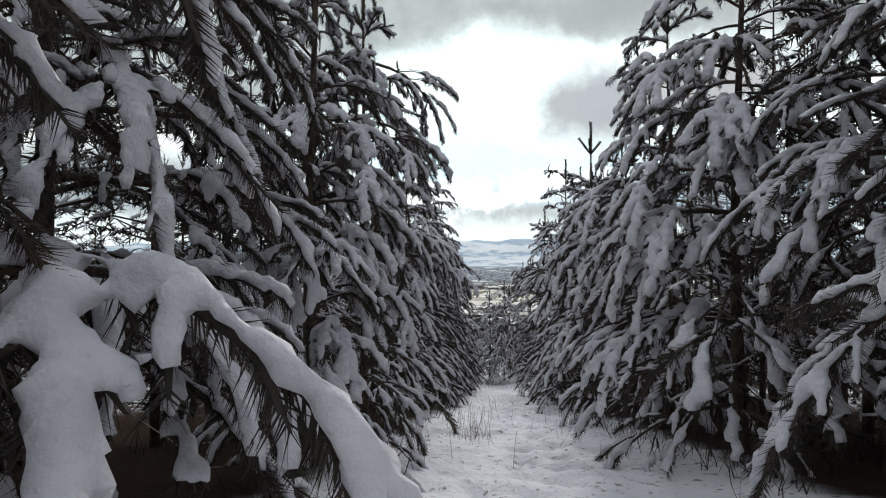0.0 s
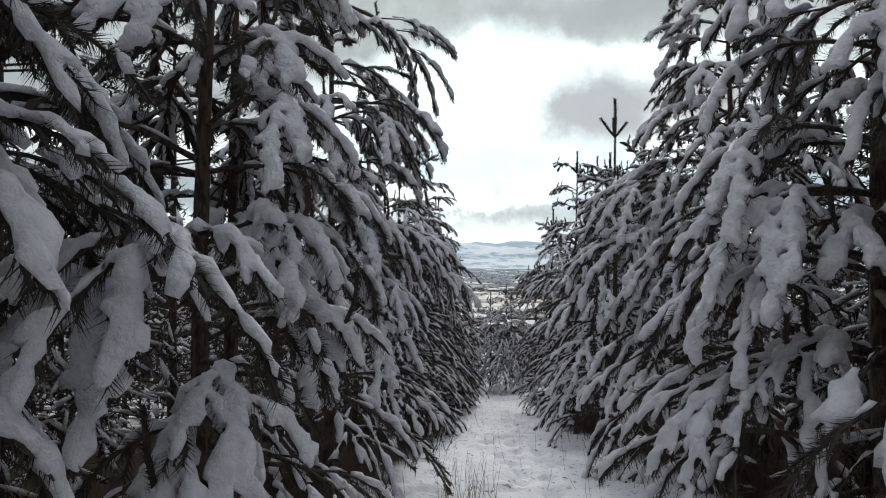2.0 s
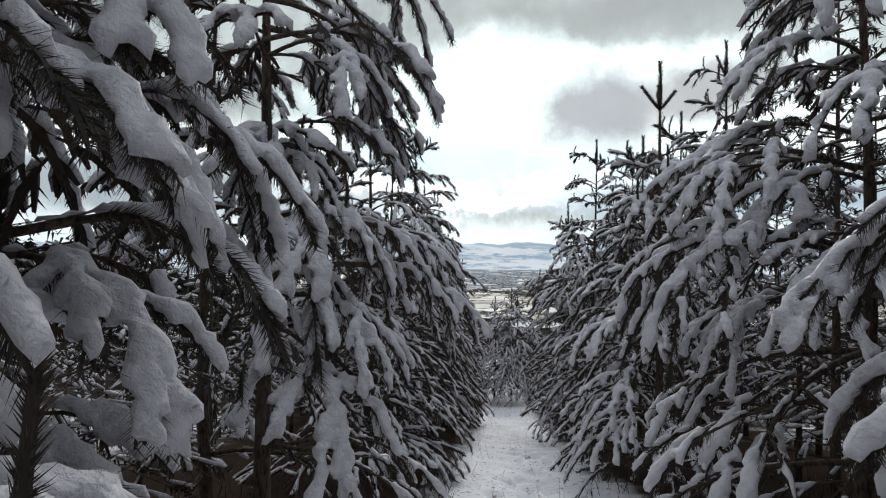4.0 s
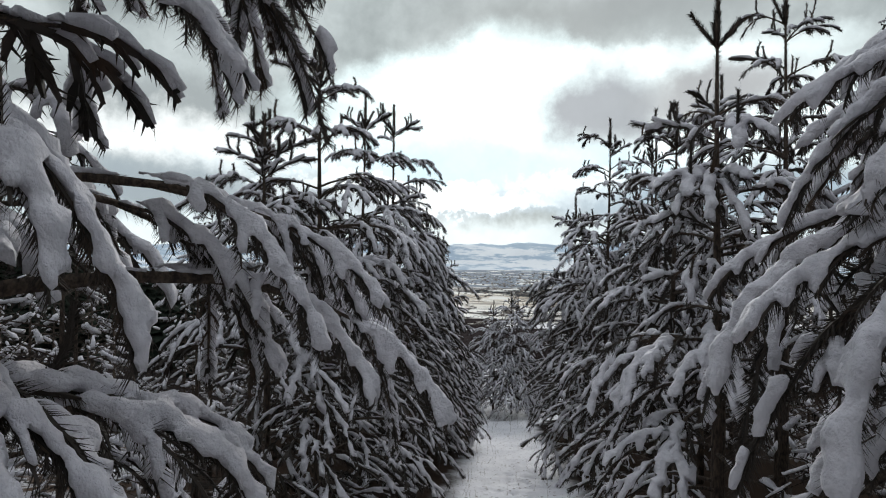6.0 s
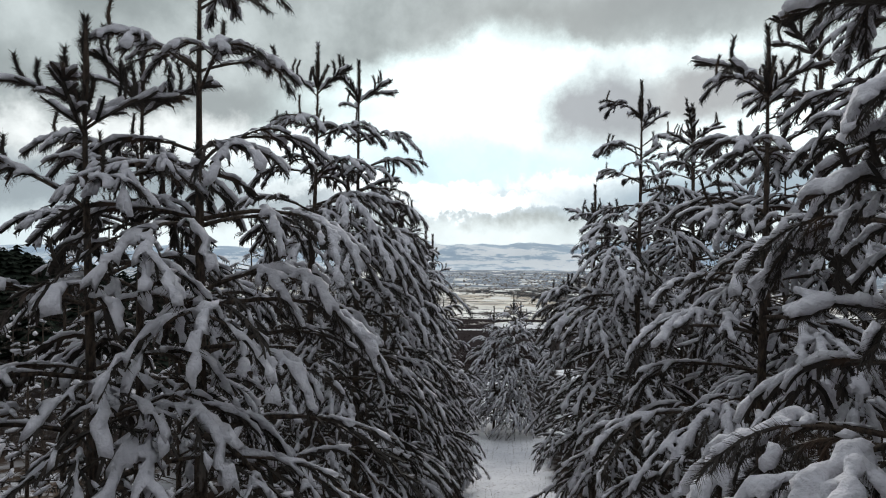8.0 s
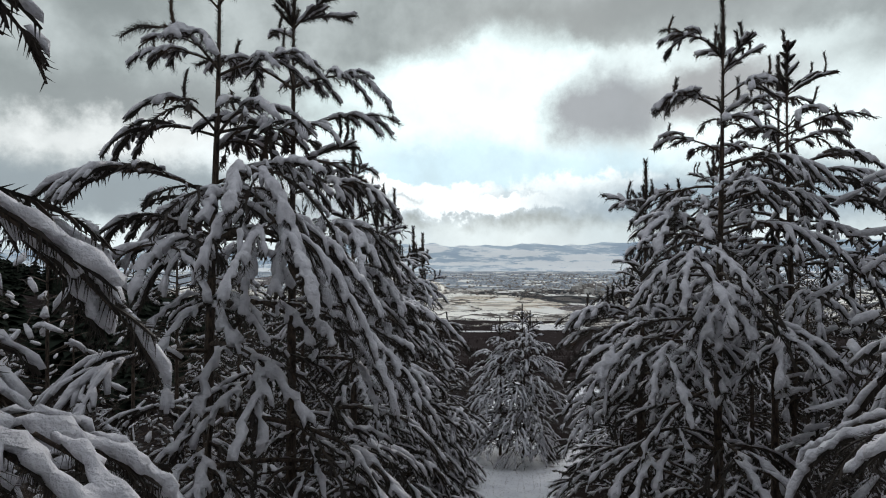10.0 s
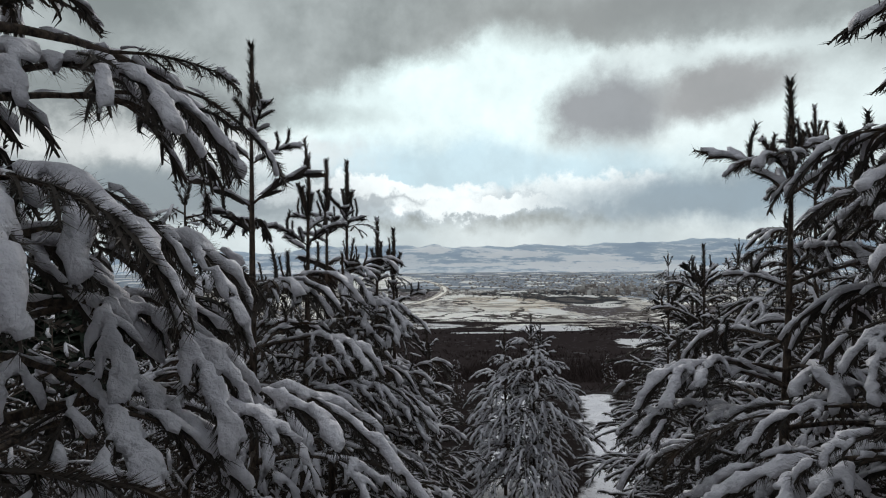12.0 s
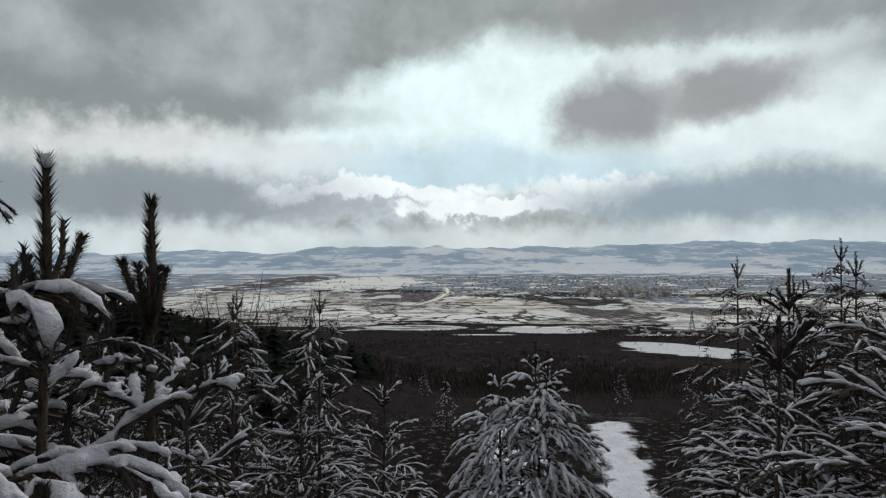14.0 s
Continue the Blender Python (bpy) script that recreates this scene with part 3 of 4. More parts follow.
def make_ground():
    xs = sorted(set([round(-12 + 0.4 * k, 2) for k in range(64)] + [round(-1.2 + 0.09 * k, 2) for k in range(46)] + [-4500, -2500, -1500, -900, -500, -300, -200, -140, -100, -70, -50, -38, -28, -20, -16, 16, 20, 28, 38, 50, 70, 100, 140, 200, 300, 500, 900, 1500, 2500, 4500]))
    ys = sorted(set([round(2 + 0.09 * k, 2) for k in range(178)] + [round(18.3 + 0.3 * k, 2) for k in range(82)] + [-60, -30, -15, -8, -4, -2, -1, 0, 0.7, 1.4, 43, 46, 50, 55, 60, 68, 78, 90, 100, 120, 150, 190, 250, 320, 400, 500, 620, 800, 1000, 1300, 1700, 2300, 3000, 3800, 4900]))
    rnd = random.Random(19)
    prints = []
    for k in range(52):
        y = 2.4 + 0.33 * k + rnd.uniform(-0.06, 0.06)
        prints.append((way_x(y) + 0.30 + (0.14 if k % 2 else -0.14) + rnd.uniform(-0.06, 0.06), y))
        if k % 3:
            prints.append((way_x(y) + 0.15 + rnd.uniform(-0.5, 0.6), y + 0.15))
    prints = np.array(prints)
    v, f = [], []
    for y in ys:
        for x in xs:
            z = ground_z(x, y)
            if y < 60 and abs(x) < 20:
                z += 0.05 * noise.noise(Vector((x * 0.9, y * 0.9, 0))) + 0.025 * noise.noise(Vector((x * 3.1, y * 3.1, 4)))
                if abs(x - way_x(y)) < 1.2 and 2 < y < 19:
                    d2 = ((prints[:, 0] - x) / 0.085) ** 2 + ((prints[:, 1] - y) / 0.13) ** 2
                    z -= 0.13 * float(np.exp(-d2).max())
                    z += 0.045 * noise.noise(Vector((x * 6.0, y * 6.0, 9)))
                z += 0.10 * min(1, abs(x - way_x(y) - 0.2) / 1.3) ** 2
            v.append((x, y, z))
    w = len(xs)
    for j in range(len(ys) - 1):
        for i in range(w - 1):
            a = j * w + i
            f.append((a, a + 1, a + w + 1, a + w))
    m, nt, p, co = material("snowy_ground", 0.95)
    p.inputs["Specular IOR Level"].default_value = 0.0
    a = noise_of(nt, co, 1.3, 5.0)
    b = noise_of(nt, co, 14.0, 4.0)
    near = mixed(nt, ramped(nt, a, 0.35, 0.7), (0.86, 0.86, 0.89), (0.74, 0.74, 0.78))
    near = mixed(nt, maths(nt, "MULTIPLY", ramped(nt, b, 0.58, 0.70), 0.8), near, (0.17, 0.135, 0.11))
    sep = nt.nodes.new("ShaderNodeSeparateXYZ")
    nt.links.new(co, sep.inputs[0])
    px, py = sep.outputs["X"], sep.outputs["Y"]
    # litter and dry grass under the pines and on the slope below, snow sifted over it
    litter = mixed(nt, ramped(nt, noise_of(nt, co, 1.1, 8.0, 0.72), 0.60, 0.72), (0.045, 0.032, 0.025), (0.40, 0.40, 0.42))
    brush = mixed(nt, ramped(nt, noise_of(nt, co, 2.6, 8.0, 0.72), 0.53, 0.68), (0.024, 0.019, 0.018), (0.24, 0.24, 0.25))
    litter = mixed(nt, ramped(nt, py, 22.0, 27.0), litter, brush)
    lane = maths(nt, "ABSOLUTE", maths(nt, "SUBTRACT", px, maths(nt, "ADD", 0.35, maths(nt, "MULTIPLY", py, 0.083))))
    bent = maths(nt, "MINIMUM", maths(nt, "ADD", -14.36, maths(nt, "MULTIPLY", py, 0.62)), maths(nt, "ADD", 0.14, maths(nt, "MULTIPLY", py, 0.184)))
    fork = maths(nt, "ABSOLUTE", maths(nt, "SUBTRACT", px, bent))
    fork = maths(nt, "ADD", fork, maths(nt, "MAXIMUM", maths(nt, "SUBTRACT", 27.0, py), 0.0))
    fork = maths(nt, "ADD", fork, maths(nt, "MAXIMUM", maths(nt, "SUBTRACT", py, 46.5), 0.0))
    fork = maths(nt, "ADD", fork, maths(nt, "MULTIPLY", maths(nt, "SUBTRACT", noise_of(nt, co, 0.8, 6.0, 0.68), 0.36), 2.6))
    # open snow beside the pine at the fork
    glade = maths(nt, "MAXIMUM", maths(nt, "ABSOLUTE", maths(nt, "SUBTRACT", px, 1.5)), maths(nt, "MULTIPLY", maths(nt, "ABSOLUTE", maths(nt, "SUBTRACT", py, 30.2)), 0.5))
    side = maths(nt, "SUBTRACT", maths(nt, "MINIMUM", maths(nt, "MINIMUM", lane, glade), fork), maths(nt, "MULTIPLY", a, 0.8))
    open_snow = mixed(nt, ramped(nt, noise_of(nt, co, 0.9, 8.0, 0.7), 0.42, 0.56), (0.09, 0.065, 0.05), (0.66, 0.67, 0.70))
    litter = mixed(nt, maths(nt, "MULTIPLY", ramped(nt, side, 5.2, 7.5), ramped(nt, py, 24.0, 20.0)), litter, open_snow)
    near = mixed(nt, ramped(nt, maths(nt, "SUBTRACT", side, maths(nt, "MULTIPLY", ramped(nt, py, 14.0, 4.0), 0.45)), 0.45, 0.95), near, litter)
    wood = mixed(nt, ramped(nt, noise_of(nt, co, 0.11, 8.0, 0.72), 0.58, 0.72), (0.036, 0.029, 0.029), (0.30, 0.30, 0.31))

    def patch(cx, cy, rx, ry, grain_=0.014, ragged=1.8):
        dx = maths(nt, "DIVIDE", maths(nt, "SUBTRACT", px, cx), rx)
        dy = maths(nt, "DIVIDE", maths(nt, "SUBTRACT", py, cy), ry)
        d = maths(nt, "ADD", maths(nt, "ADD", maths(nt, "MULTIPLY", dx, dx), maths(nt, "MULTIPLY", dy, dy)), maths(nt, "MULTIPLY", noise_of(nt, co, grain_, 6.0, 0.65), ragged))
        return ramped(nt, d, 1.03 + ragged / 2, 0.94 + ragged / 2)

    for cx, cy, rx, ry in CLEARINGS:
        wood = mixed(nt, patch(cx, cy, rx * 1.05, ry * 1.05, 0.045), wood, mixed(nt, ramped(nt, noise_of(nt, co, 0.25, 4.0), 0.58, 0.68), (0.74, 0.74, 0.75), (0.30, 0.28, 0.27)))
    # the valley floor: mottled scrub and orchards, ploughed and snowy fields laid into it
    mp = nt.nodes.new("ShaderNodeMapping")
    mp.inputs["Scale"].default_value = (1.0, 0.30, 0.0)
    mp.inputs["Rotation"].default_value = (0, 0, 0.12)
    nt.links.new(co, mp.inputs[0])
    wide = mp.outputs[0]
    sm = nt.nodes.new("ShaderNodeMapping")
    sm.inputs["Scale"].default_value = (1 / 170, 1 / 62, 0.0)
    sm.inputs["Rotation"].default_value = (0, 0, 0.25)
    nt.links.new(co, sm.inputs[0])
    lines = noise_of(nt, sm.outputs[0], 1.0, 7.0, 0.68)
    fine = noise_of(nt, wide, 0.035, 6.0, 0.72)
    grit = noise_of(nt, wide, 0.12, 6.0, 0.75)
    broad = noise_of(nt, wide, 0.0045, 5.0, 0.6)
    scrub = mixed(nt, ramped(nt, maths(nt, "ADD", maths(nt, "MULTIPLY", fine, 0.5), maths(nt, "MULTIPLY", grit, 0.5)), 0.46, 0.56), (0.21, 0.19, 0.185), (0.76, 0.72, 0.66))
    field = mixed(nt, ramped(nt, broad, 0.40, 0.62), scrub, mixed(nt, ramped(nt, fine, 0.50, 0.62), (0.88, 0.85, 0.78), (0.42, 0.36, 0.30)))
    # blue-grey haze of distance is put into town, plain and far snow
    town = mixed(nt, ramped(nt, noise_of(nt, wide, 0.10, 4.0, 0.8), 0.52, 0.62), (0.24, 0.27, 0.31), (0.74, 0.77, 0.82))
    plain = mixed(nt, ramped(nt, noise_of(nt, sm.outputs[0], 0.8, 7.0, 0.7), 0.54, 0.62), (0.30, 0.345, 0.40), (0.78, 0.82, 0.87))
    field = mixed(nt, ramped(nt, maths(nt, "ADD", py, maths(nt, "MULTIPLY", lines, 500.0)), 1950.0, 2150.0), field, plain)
    snowfield = mixed(nt, maths(nt, "MULTIPLY", ramped(nt, fine, 0.55, 0.72), 0.6), (0.96, 0.94, 0.88), (0.58, 0.51, 0.42))
    hazed_snow = mixed(nt, ramped(nt, fine, 0.52, 0.62), (0.95, 0.96, 0.97), (0.50, 0.54, 0.58))
    wooded = mixed(nt, ramped(nt, grit, 0.60, 0.70), (0.060, 0.062, 0.066), (0.30, 0.30, 0.31))
    tilled = mixed(nt, ramped(nt, grit, 0.50, 0.62), (0.13, 0.115, 0.12), (0.42, 0.40, 0.40))
    dirt = mixed(nt, ramped(nt, lines, 0.45, 0.55), (0.86, 0.82, 0.74), (0.60, 0.52, 0.43))
    sown = ((snowfield, LAID_SNOW), (hazed_snow, FAR_SNOW), (town, TOWN), (tilled, TILLED), (dirt, BARE_EARTH), (wooded, WOODED))
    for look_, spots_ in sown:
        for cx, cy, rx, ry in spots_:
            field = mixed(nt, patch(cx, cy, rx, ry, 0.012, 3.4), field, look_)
    field = mixed(nt, maths(nt, "MULTIPLY", ramped(nt, lines, 0.605, 0.63), ramped(nt, py, 1500.0, 1200.0)), field, (0.12, 0.105, 0.095))  # scrub lines
    hm = nt.nodes.new("ShaderNodeMapping")
    hm.inputs["Scale"].default_value = (1 / 120, 1 / 170, 0.0)
    hm.inputs["Rotation"].default_value = (0, 0, 0.3)
    nt.links.new(co, hm.inputs[0])
    plots = noise_of(nt, hm.outputs[0], 1.0, 3.0, 0.5)
    rows_ = maths(nt, "ABSOLUTE", maths(nt, "SUBTRACT", plots, 0.5))
    field = mixed(nt, maths(nt, "MULTIPLY", ramped(nt, rows_, 0.022, 0.010), ramped(nt, py, 2400.0, 1500.0)), field, (0.13, 0.115, 0.105))  # hedges and ditches
    field = mixed(nt, maths(nt, "MULTIPLY", ramped(nt, plots, 0.57, 0.61), 0.85), field, (0.92, 0.91, 0.87))  # open plots under snow
    field = mixed(nt, maths(nt, "MULTIPLY", ramped(nt, plots, 0.38, 0.35), 0.5), field, (0.24, 0.215, 0.20))
    edge = maths(nt, "ADD", maths(nt, "MULTIPLY", maths(nt, "SUBTRACT", lines, 0.5), 1300.0), maths(nt, "MULTIPLY", maths(nt, "SUBTRACT", noise_of(nt, co, 0.006, 4.0), 0.5), 600.0))
    far = mixed(nt, ramped(nt, maths(nt, "ADD", py, edge), 880.0, 915.0), wood, field)
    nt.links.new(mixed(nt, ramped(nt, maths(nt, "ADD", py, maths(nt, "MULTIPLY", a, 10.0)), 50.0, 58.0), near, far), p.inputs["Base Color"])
    bumped(nt, p, maths(nt, "ADD", a, maths(nt, "MULTIPLY", b, 0.45)), 0.9, 0.06)
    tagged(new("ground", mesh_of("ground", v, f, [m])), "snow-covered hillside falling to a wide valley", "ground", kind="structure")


make_ground()


HILL_SNOW = ((770, -72, 400, 26), (1300, -84, 190, 18), (-170, 48, 110, 30), (430, 8, 230, 26), (960, -22, 200, 20), (2060, -30, 100, 22), (-1080, -96, 300, 10), (-560, -28, 160, 16), (1750, -86, 260, 10), (2700, -70, 400, 10), (-1900, -80, 300, 9), (150, -62, 260, 9))


def make_hills():
    m, nt, p, co = material("hazy_distant_hills", 0.9)
    p.inputs["Specular IOR Level"].default_value = 0.0
    mp = nt.nodes.new("ShaderNodeMapping")
    mp.inputs["Scale"].default_value = (0.0045, 0.0020, 0.030)
    mp.inputs["Rotation"].default_value = (0, 0.05, 0)
    nt.links.new(co, mp.inputs[0])
    c = noise_of(nt, mp.outputs[0], 1.0, 12.0, 0.72)
    low = nt.nodes.new("ShaderNodeSeparateXYZ")
    nt.links.new(co, low.inputs[0])
    # open snowy slopes between woods, distance haze put into their pale blue
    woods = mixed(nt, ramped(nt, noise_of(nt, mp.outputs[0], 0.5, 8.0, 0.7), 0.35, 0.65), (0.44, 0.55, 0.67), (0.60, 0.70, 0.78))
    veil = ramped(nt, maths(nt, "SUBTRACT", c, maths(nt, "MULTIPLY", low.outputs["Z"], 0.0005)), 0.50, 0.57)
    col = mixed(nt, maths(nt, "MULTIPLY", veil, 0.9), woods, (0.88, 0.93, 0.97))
    streak = noise_of(nt, mp.outputs[0], 2.2, 9.0, 0.66)
    for cx, cz, rx, rz in HILL_SNOW:
        dx = maths(nt, "DIVIDE", maths(nt, "SUBTRACT", low.outputs["X"], cx), rx)
        dz = maths(nt, "DIVIDE", maths(nt, "SUBTRACT", low.outputs["Z"], cz), rz)
        d = maths(nt, "ADD", maths(nt, "ADD", maths(nt, "MULTIPLY", dx, dx), maths(nt, "MULTIPLY", dz, dz)), maths(nt, "MULTIPLY", streak, 9.0))
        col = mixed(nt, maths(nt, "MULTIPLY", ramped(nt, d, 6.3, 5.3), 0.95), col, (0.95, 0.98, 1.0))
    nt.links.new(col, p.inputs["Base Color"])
    v, f = [], []
    peaks = ((-170, 20, 100), (-480, 8, 140), (690, 12, 160), (1350, 8, 200), (2050, 14, 220), (2860, 12, 200), (-1550, -16, 400))
    cols, rws = 260, 18
    for j in range(rws):
        y = 3500 + 78 * j
        for i in range(cols):
            x = -4600 + 9200 * i / (cols - 1)
            u = j / (rws - 1)
            ridge = 168 + 0.013 * x + 26 * noise.fractal(Vector((x * 0.0016, 3.3, 0)), 0.7, 2.0, 6) + 26 * noise.noise(Vector((x * 0.0035, y * 0.002, 7))) + 16 * noise.noise(Vector((x * 0.009, y * 0.007, 2))) + 22 * abs(noise.noise(Vector((x * 0.0048, y * 0.0052, 12))))
            ridge += sum(tall * math.exp(-((x - at_) / w) ** 2) for at_, tall, w in peaks)
            z = -106 + ridge * math.sin(min(1, u * 1.15) * math.pi / 2) ** 1.5
            v.append((x, y, z))
    for j in range(rws - 1):
        for i in range(cols - 1):
            a = j * cols + i
            f.append((a, a + 1, a + cols + 1, a + cols))
    tagged(new("backdrop_hills", mesh_of("backdrop_hills", v, f, [m])), "far hills patched with snow, haze painted into their blue-grey", "hills", kind="structure")


make_hills()

# ---- pines along the lane ----
TREES = [
    # left side, going down the lane: x, y, tip
    (-1.6, 0.5, 9.3), (-1.75, 2.5, 9.6), (-0.95, 4.3, 8.9), (-1.15, 5.1, 8.7), (-1.0, 7.2, 9.3), (-1.75, 8.3, 8.6),
    (-1.45, 11.7, 7.4), (-1.0, 12.25, 8.4), (-1.8, 13.0, 7.75), (-1.0, 15.75, 8.7), (-0.55, 16.3, 8.66),
    (-0.45, 18.8, 7.7), (-0.25, 19.7, 7.0), (-0.27, 20.57, 7.1), (-0.1, 20.8, 7.12), (0.19, 21.07, 6.5), (0.34, 21.5, 6.4),
    # right side
    (2.75, 1.9, 9.5), (3.05, 3.3, 9.8), (2.55, 4.9, 9.6), (2.95, 7.6, 9.4), (2.71, 10.6, 8.3), (4.6, 12.9, 9.4), (3.35, 13.1, 7.9), (4.3, 13.9, 8.5),
    (3.6, 17.0, 8.6), (3.17, 18.05, 7.15), (4.7, 17.8, 8.45), (5.1, 18.7, 8.6), (5.7, 21.9, 7.95), (4.7, 22.9, 6.2), (5.05, 25.3, 5.5),
]
LANE = [pine(x, y, ground_z(x, y) - 0.05, tip, seed=k, widest=1.75, bare_top=0.82 if x < 0.5 and y > 18.5 else 1.25 if x == 2.71 else 0.62, reach=0.24 if x < 0 and 7 < y < 9 else 0.28 if x < 0 and 4 < y < 6 else 0.36, gap=0.54 if x < 0 and 7 < y < 9 else 0.40, start=0.08 if x < 0.5 and y > 18.5 else 0.32, second=x - way_x(y) > 2.6 and y < 20, light=y > 22.5, lift=12.0 if y > 22.5 else 0.0) for k, (x, y, tip) in enumerate(TREES)]
rnd = random.Random(41)
for tip in [(-1.1, 2.6, 5.45), (-0.85, 2.1, 5.55), (-1.3, 2.0, 5.25), (-0.30, 6.85, 6.0), (-0.45, 6.6, 5.6), (0.11, 7.88, 5.78), (0.10, 14.3, 5.8), (0.40, 16.3, 5.6),
            (0.36, 8.26, 5.36), (-0.17, 6.64, 5.38), (-0.75, 6.5, 5.48), (-0.58, 6.75, 6.33), (0.07, 14.78, 5.77), (-0.02, 14.57, 6.09),
            (1.40, 4.64, 5.5), (1.15, 4.55, 4.95), (1.42, 7.7, 5.62), (1.61, 7.23, 6.21), (1.41, 7.06, 5.53), (1.84, 3.2, 6.15), (1.95, 8.0, 5.3), (2.32, 10.65, 6.1)]:
    aimed_bough(LANE, tip, True, rnd)
for tip, form in [((-0.62, 0.95, 5.42), 4), ((-0.42, 0.95, 6.36), 3), ((-1.15, 2.65, 5.66), 2), ((-0.75, 1.9, 6.5), 3), ((-1.0, 2.0, 6.9), 3), ((-0.55, 2.2, 7.0), 3), ((-1.2, 1.6, 6.2), 3), ((-0.6, 2.7, 6.55), 3), ((-0.85, 2.3, 6.75), 3), ((-0.30, 7.75, 7.1), 3)]:
    aimed_bough(LANE, tip, True, rnd, form)
for tip in [(-0.60, 1.75, 5.45), (-0.45, 2.05, 5.35), (-0.90, 1.64, 6.25), (-0.85, 2.9, 6.1), (-0.7, 3.2, 5.75), (-0.82, 3.55, 5.1), (-0.34, 4.25, 5.55), (-0.8, 4.8, 5.85), (-0.53, 5.6, 5.85), (-1.1, 4.5, 7.2),
            (-0.05, 8.37, 7.6), (-0.45, 8.95, 7.45), (0.03, 7.4, 6.95), (-0.36, 8.35, 6.95), (-0.2, 8.4, 6.72), (-0.7, 8.9, 6.9),
            (-0.55, 7.36, 5.55),
            (-0.75, 11.7, 5.65), (-0.19, 12.1, 5.75), (-0.05, 16.24, 6.95), (0.22, 15.75, 6.07), (0.29, 19.55, 5.1), (-0.15, 17.5, 6.55),
            (0.05, 20.0, 5.75), (0.0, 18.35, 5.8), (0.36, 19.8, 4.8), (0.55, 20.25, 5.4),
            (1.96, 4.47, 5.95), (1.78, 4.7, 5.25), (1.47, 5.05, 5.55), (1.94, 5.3, 6.4), (1.99, 4.15, 6.55), (1.8, 3.24, 6.15), (2.15, 3.35, 5.1),
            (2.35, 9.95, 6.35), (2.3, 10.1, 5.7), (2.35, 12.4, 4.5), (3.1, 16.0, 5.3), (2.67, 15.6, 5.65), (2.75, 18.2, 5.35), (2.5, 18.1, 5.25), (2.5, 8.0, 8.0)]:
    aimed_bough(LANE, tip, False, rnd)
for k, (x, y, tip, widest) in enumerate([(3.40, 32.2, 4.20, 2.0), (3.75, 32.7, 3.9, 1.8), (2.60, 32.4, 3.75, 1.6)]):
    pine(x, y, ground_z(x, y) - 0.05, tip, seed=60 + k, widest=widest, reach=0.52, gap=0.34, start=0.12, lift=16.0, label="smaller snowy pine standing where the lane forks")

# ---- the plantation behind ----
BACKS = [make_back_pine(900 + k, 6.6, 0.36) for k in range(4)]
MIDS = [make_back_pine(940 + k, 6.6, 0.34, 2.6) for k in range(3)]
rnd = random.Random(77)


def plant(kind, x, y, tip):
    gz = ground_z(x, y) - 0.05
    size = max(0.35, (tip - gz) / 6.6)
    t = copy_thing(kind, pose(x, y, gz, 0, 0, rnd.uniform(0, 360)))
    t.scale = (size, size, size)


for x, y, tip in [(-2.4, 3.5, 9.4), (-2.6, 5.2, 9.0), (-2.2, 6.6, 8.6), (-2.6, 1.4, 9.2), (3.9, 5.3, 9.6), (4.0, 7.0, 9.4), (4.1, 3.6, 9.6), (3.9, 9.2, 8.9),
                  # pines out of view behind and beside the start, added to block light
                  (-1.9, -1.3, 10.3), (2.1, -0.9, 10.4), (-1.7, -3.2, 10.8), (1.9, -3.0, 10.8), (-2.9, -0.2, 10.0), (3.4, 0.6, 10.2), (-0.9, -5.2, 11.0), (1.2, -5.4, 11.2), (3.7, 2.5, 10.4), (3.6, 4.4, 10.3), (4.5, 1.6, 10.6), (4.6, 4.6, 10.4)]:
    plant(rnd.choice(MIDS), x, y, tip)
for k, (x, y, tip) in enumerate([(-1.6, 25.0, 5.1), (-0.6, 27.3, 4.6), (0.35, 29.2, 4.1), (-2.6, 27.6, 4.8), (-0.9, 30.3, 3.9), (-0.5, 23.6, 5.5), (-3.3, 24.6, 5.4), (-2.8, 30.6, 4.0),
                                 (6.4, 27.5, 5.95), (5.9, 26.3, 5.2), (7.6, 25.5, 6.2), (7.2, 29.2, 4.9), (6.8, 23.6, 6.5), (8.9, 28.0, 5.4)]):
    pine(x, y, ground_z(x, y) - 0.05, tip, seed=80 + k, widest=1.6, reach=0.44, gap=0.40, light=True, start=0.15, lift=12.0, label="young pine dusted with snow below the lane")
for x, y, tip in [(-4.6, 27.0, 5.0), (-5.0, 29.5, 4.5), (-4.4, 24.0, 5.6), (6.8, 31.0, 4.0), (8.4, 30.8, 4.4), (9.6, 31.0, 4.9), (10.8, 28.0, 5.8), (9.6, 25.0, 6.3), (-1.9, 33.0, 3.6), (-4.0, 33.0, 3.8)]:
    plant(rnd.choice(MIDS), x, y, tip)
for k in range(6):
    y = rnd.uniform(40, 62)
    x = rnd.uniform(-1.0, 3.5) if k < 2 else rnd.uniform(11, 24)
    plant(rnd.choice(BACKS), x, y, ground_z(x, y) + rnd.uniform(1.6, 2.6))
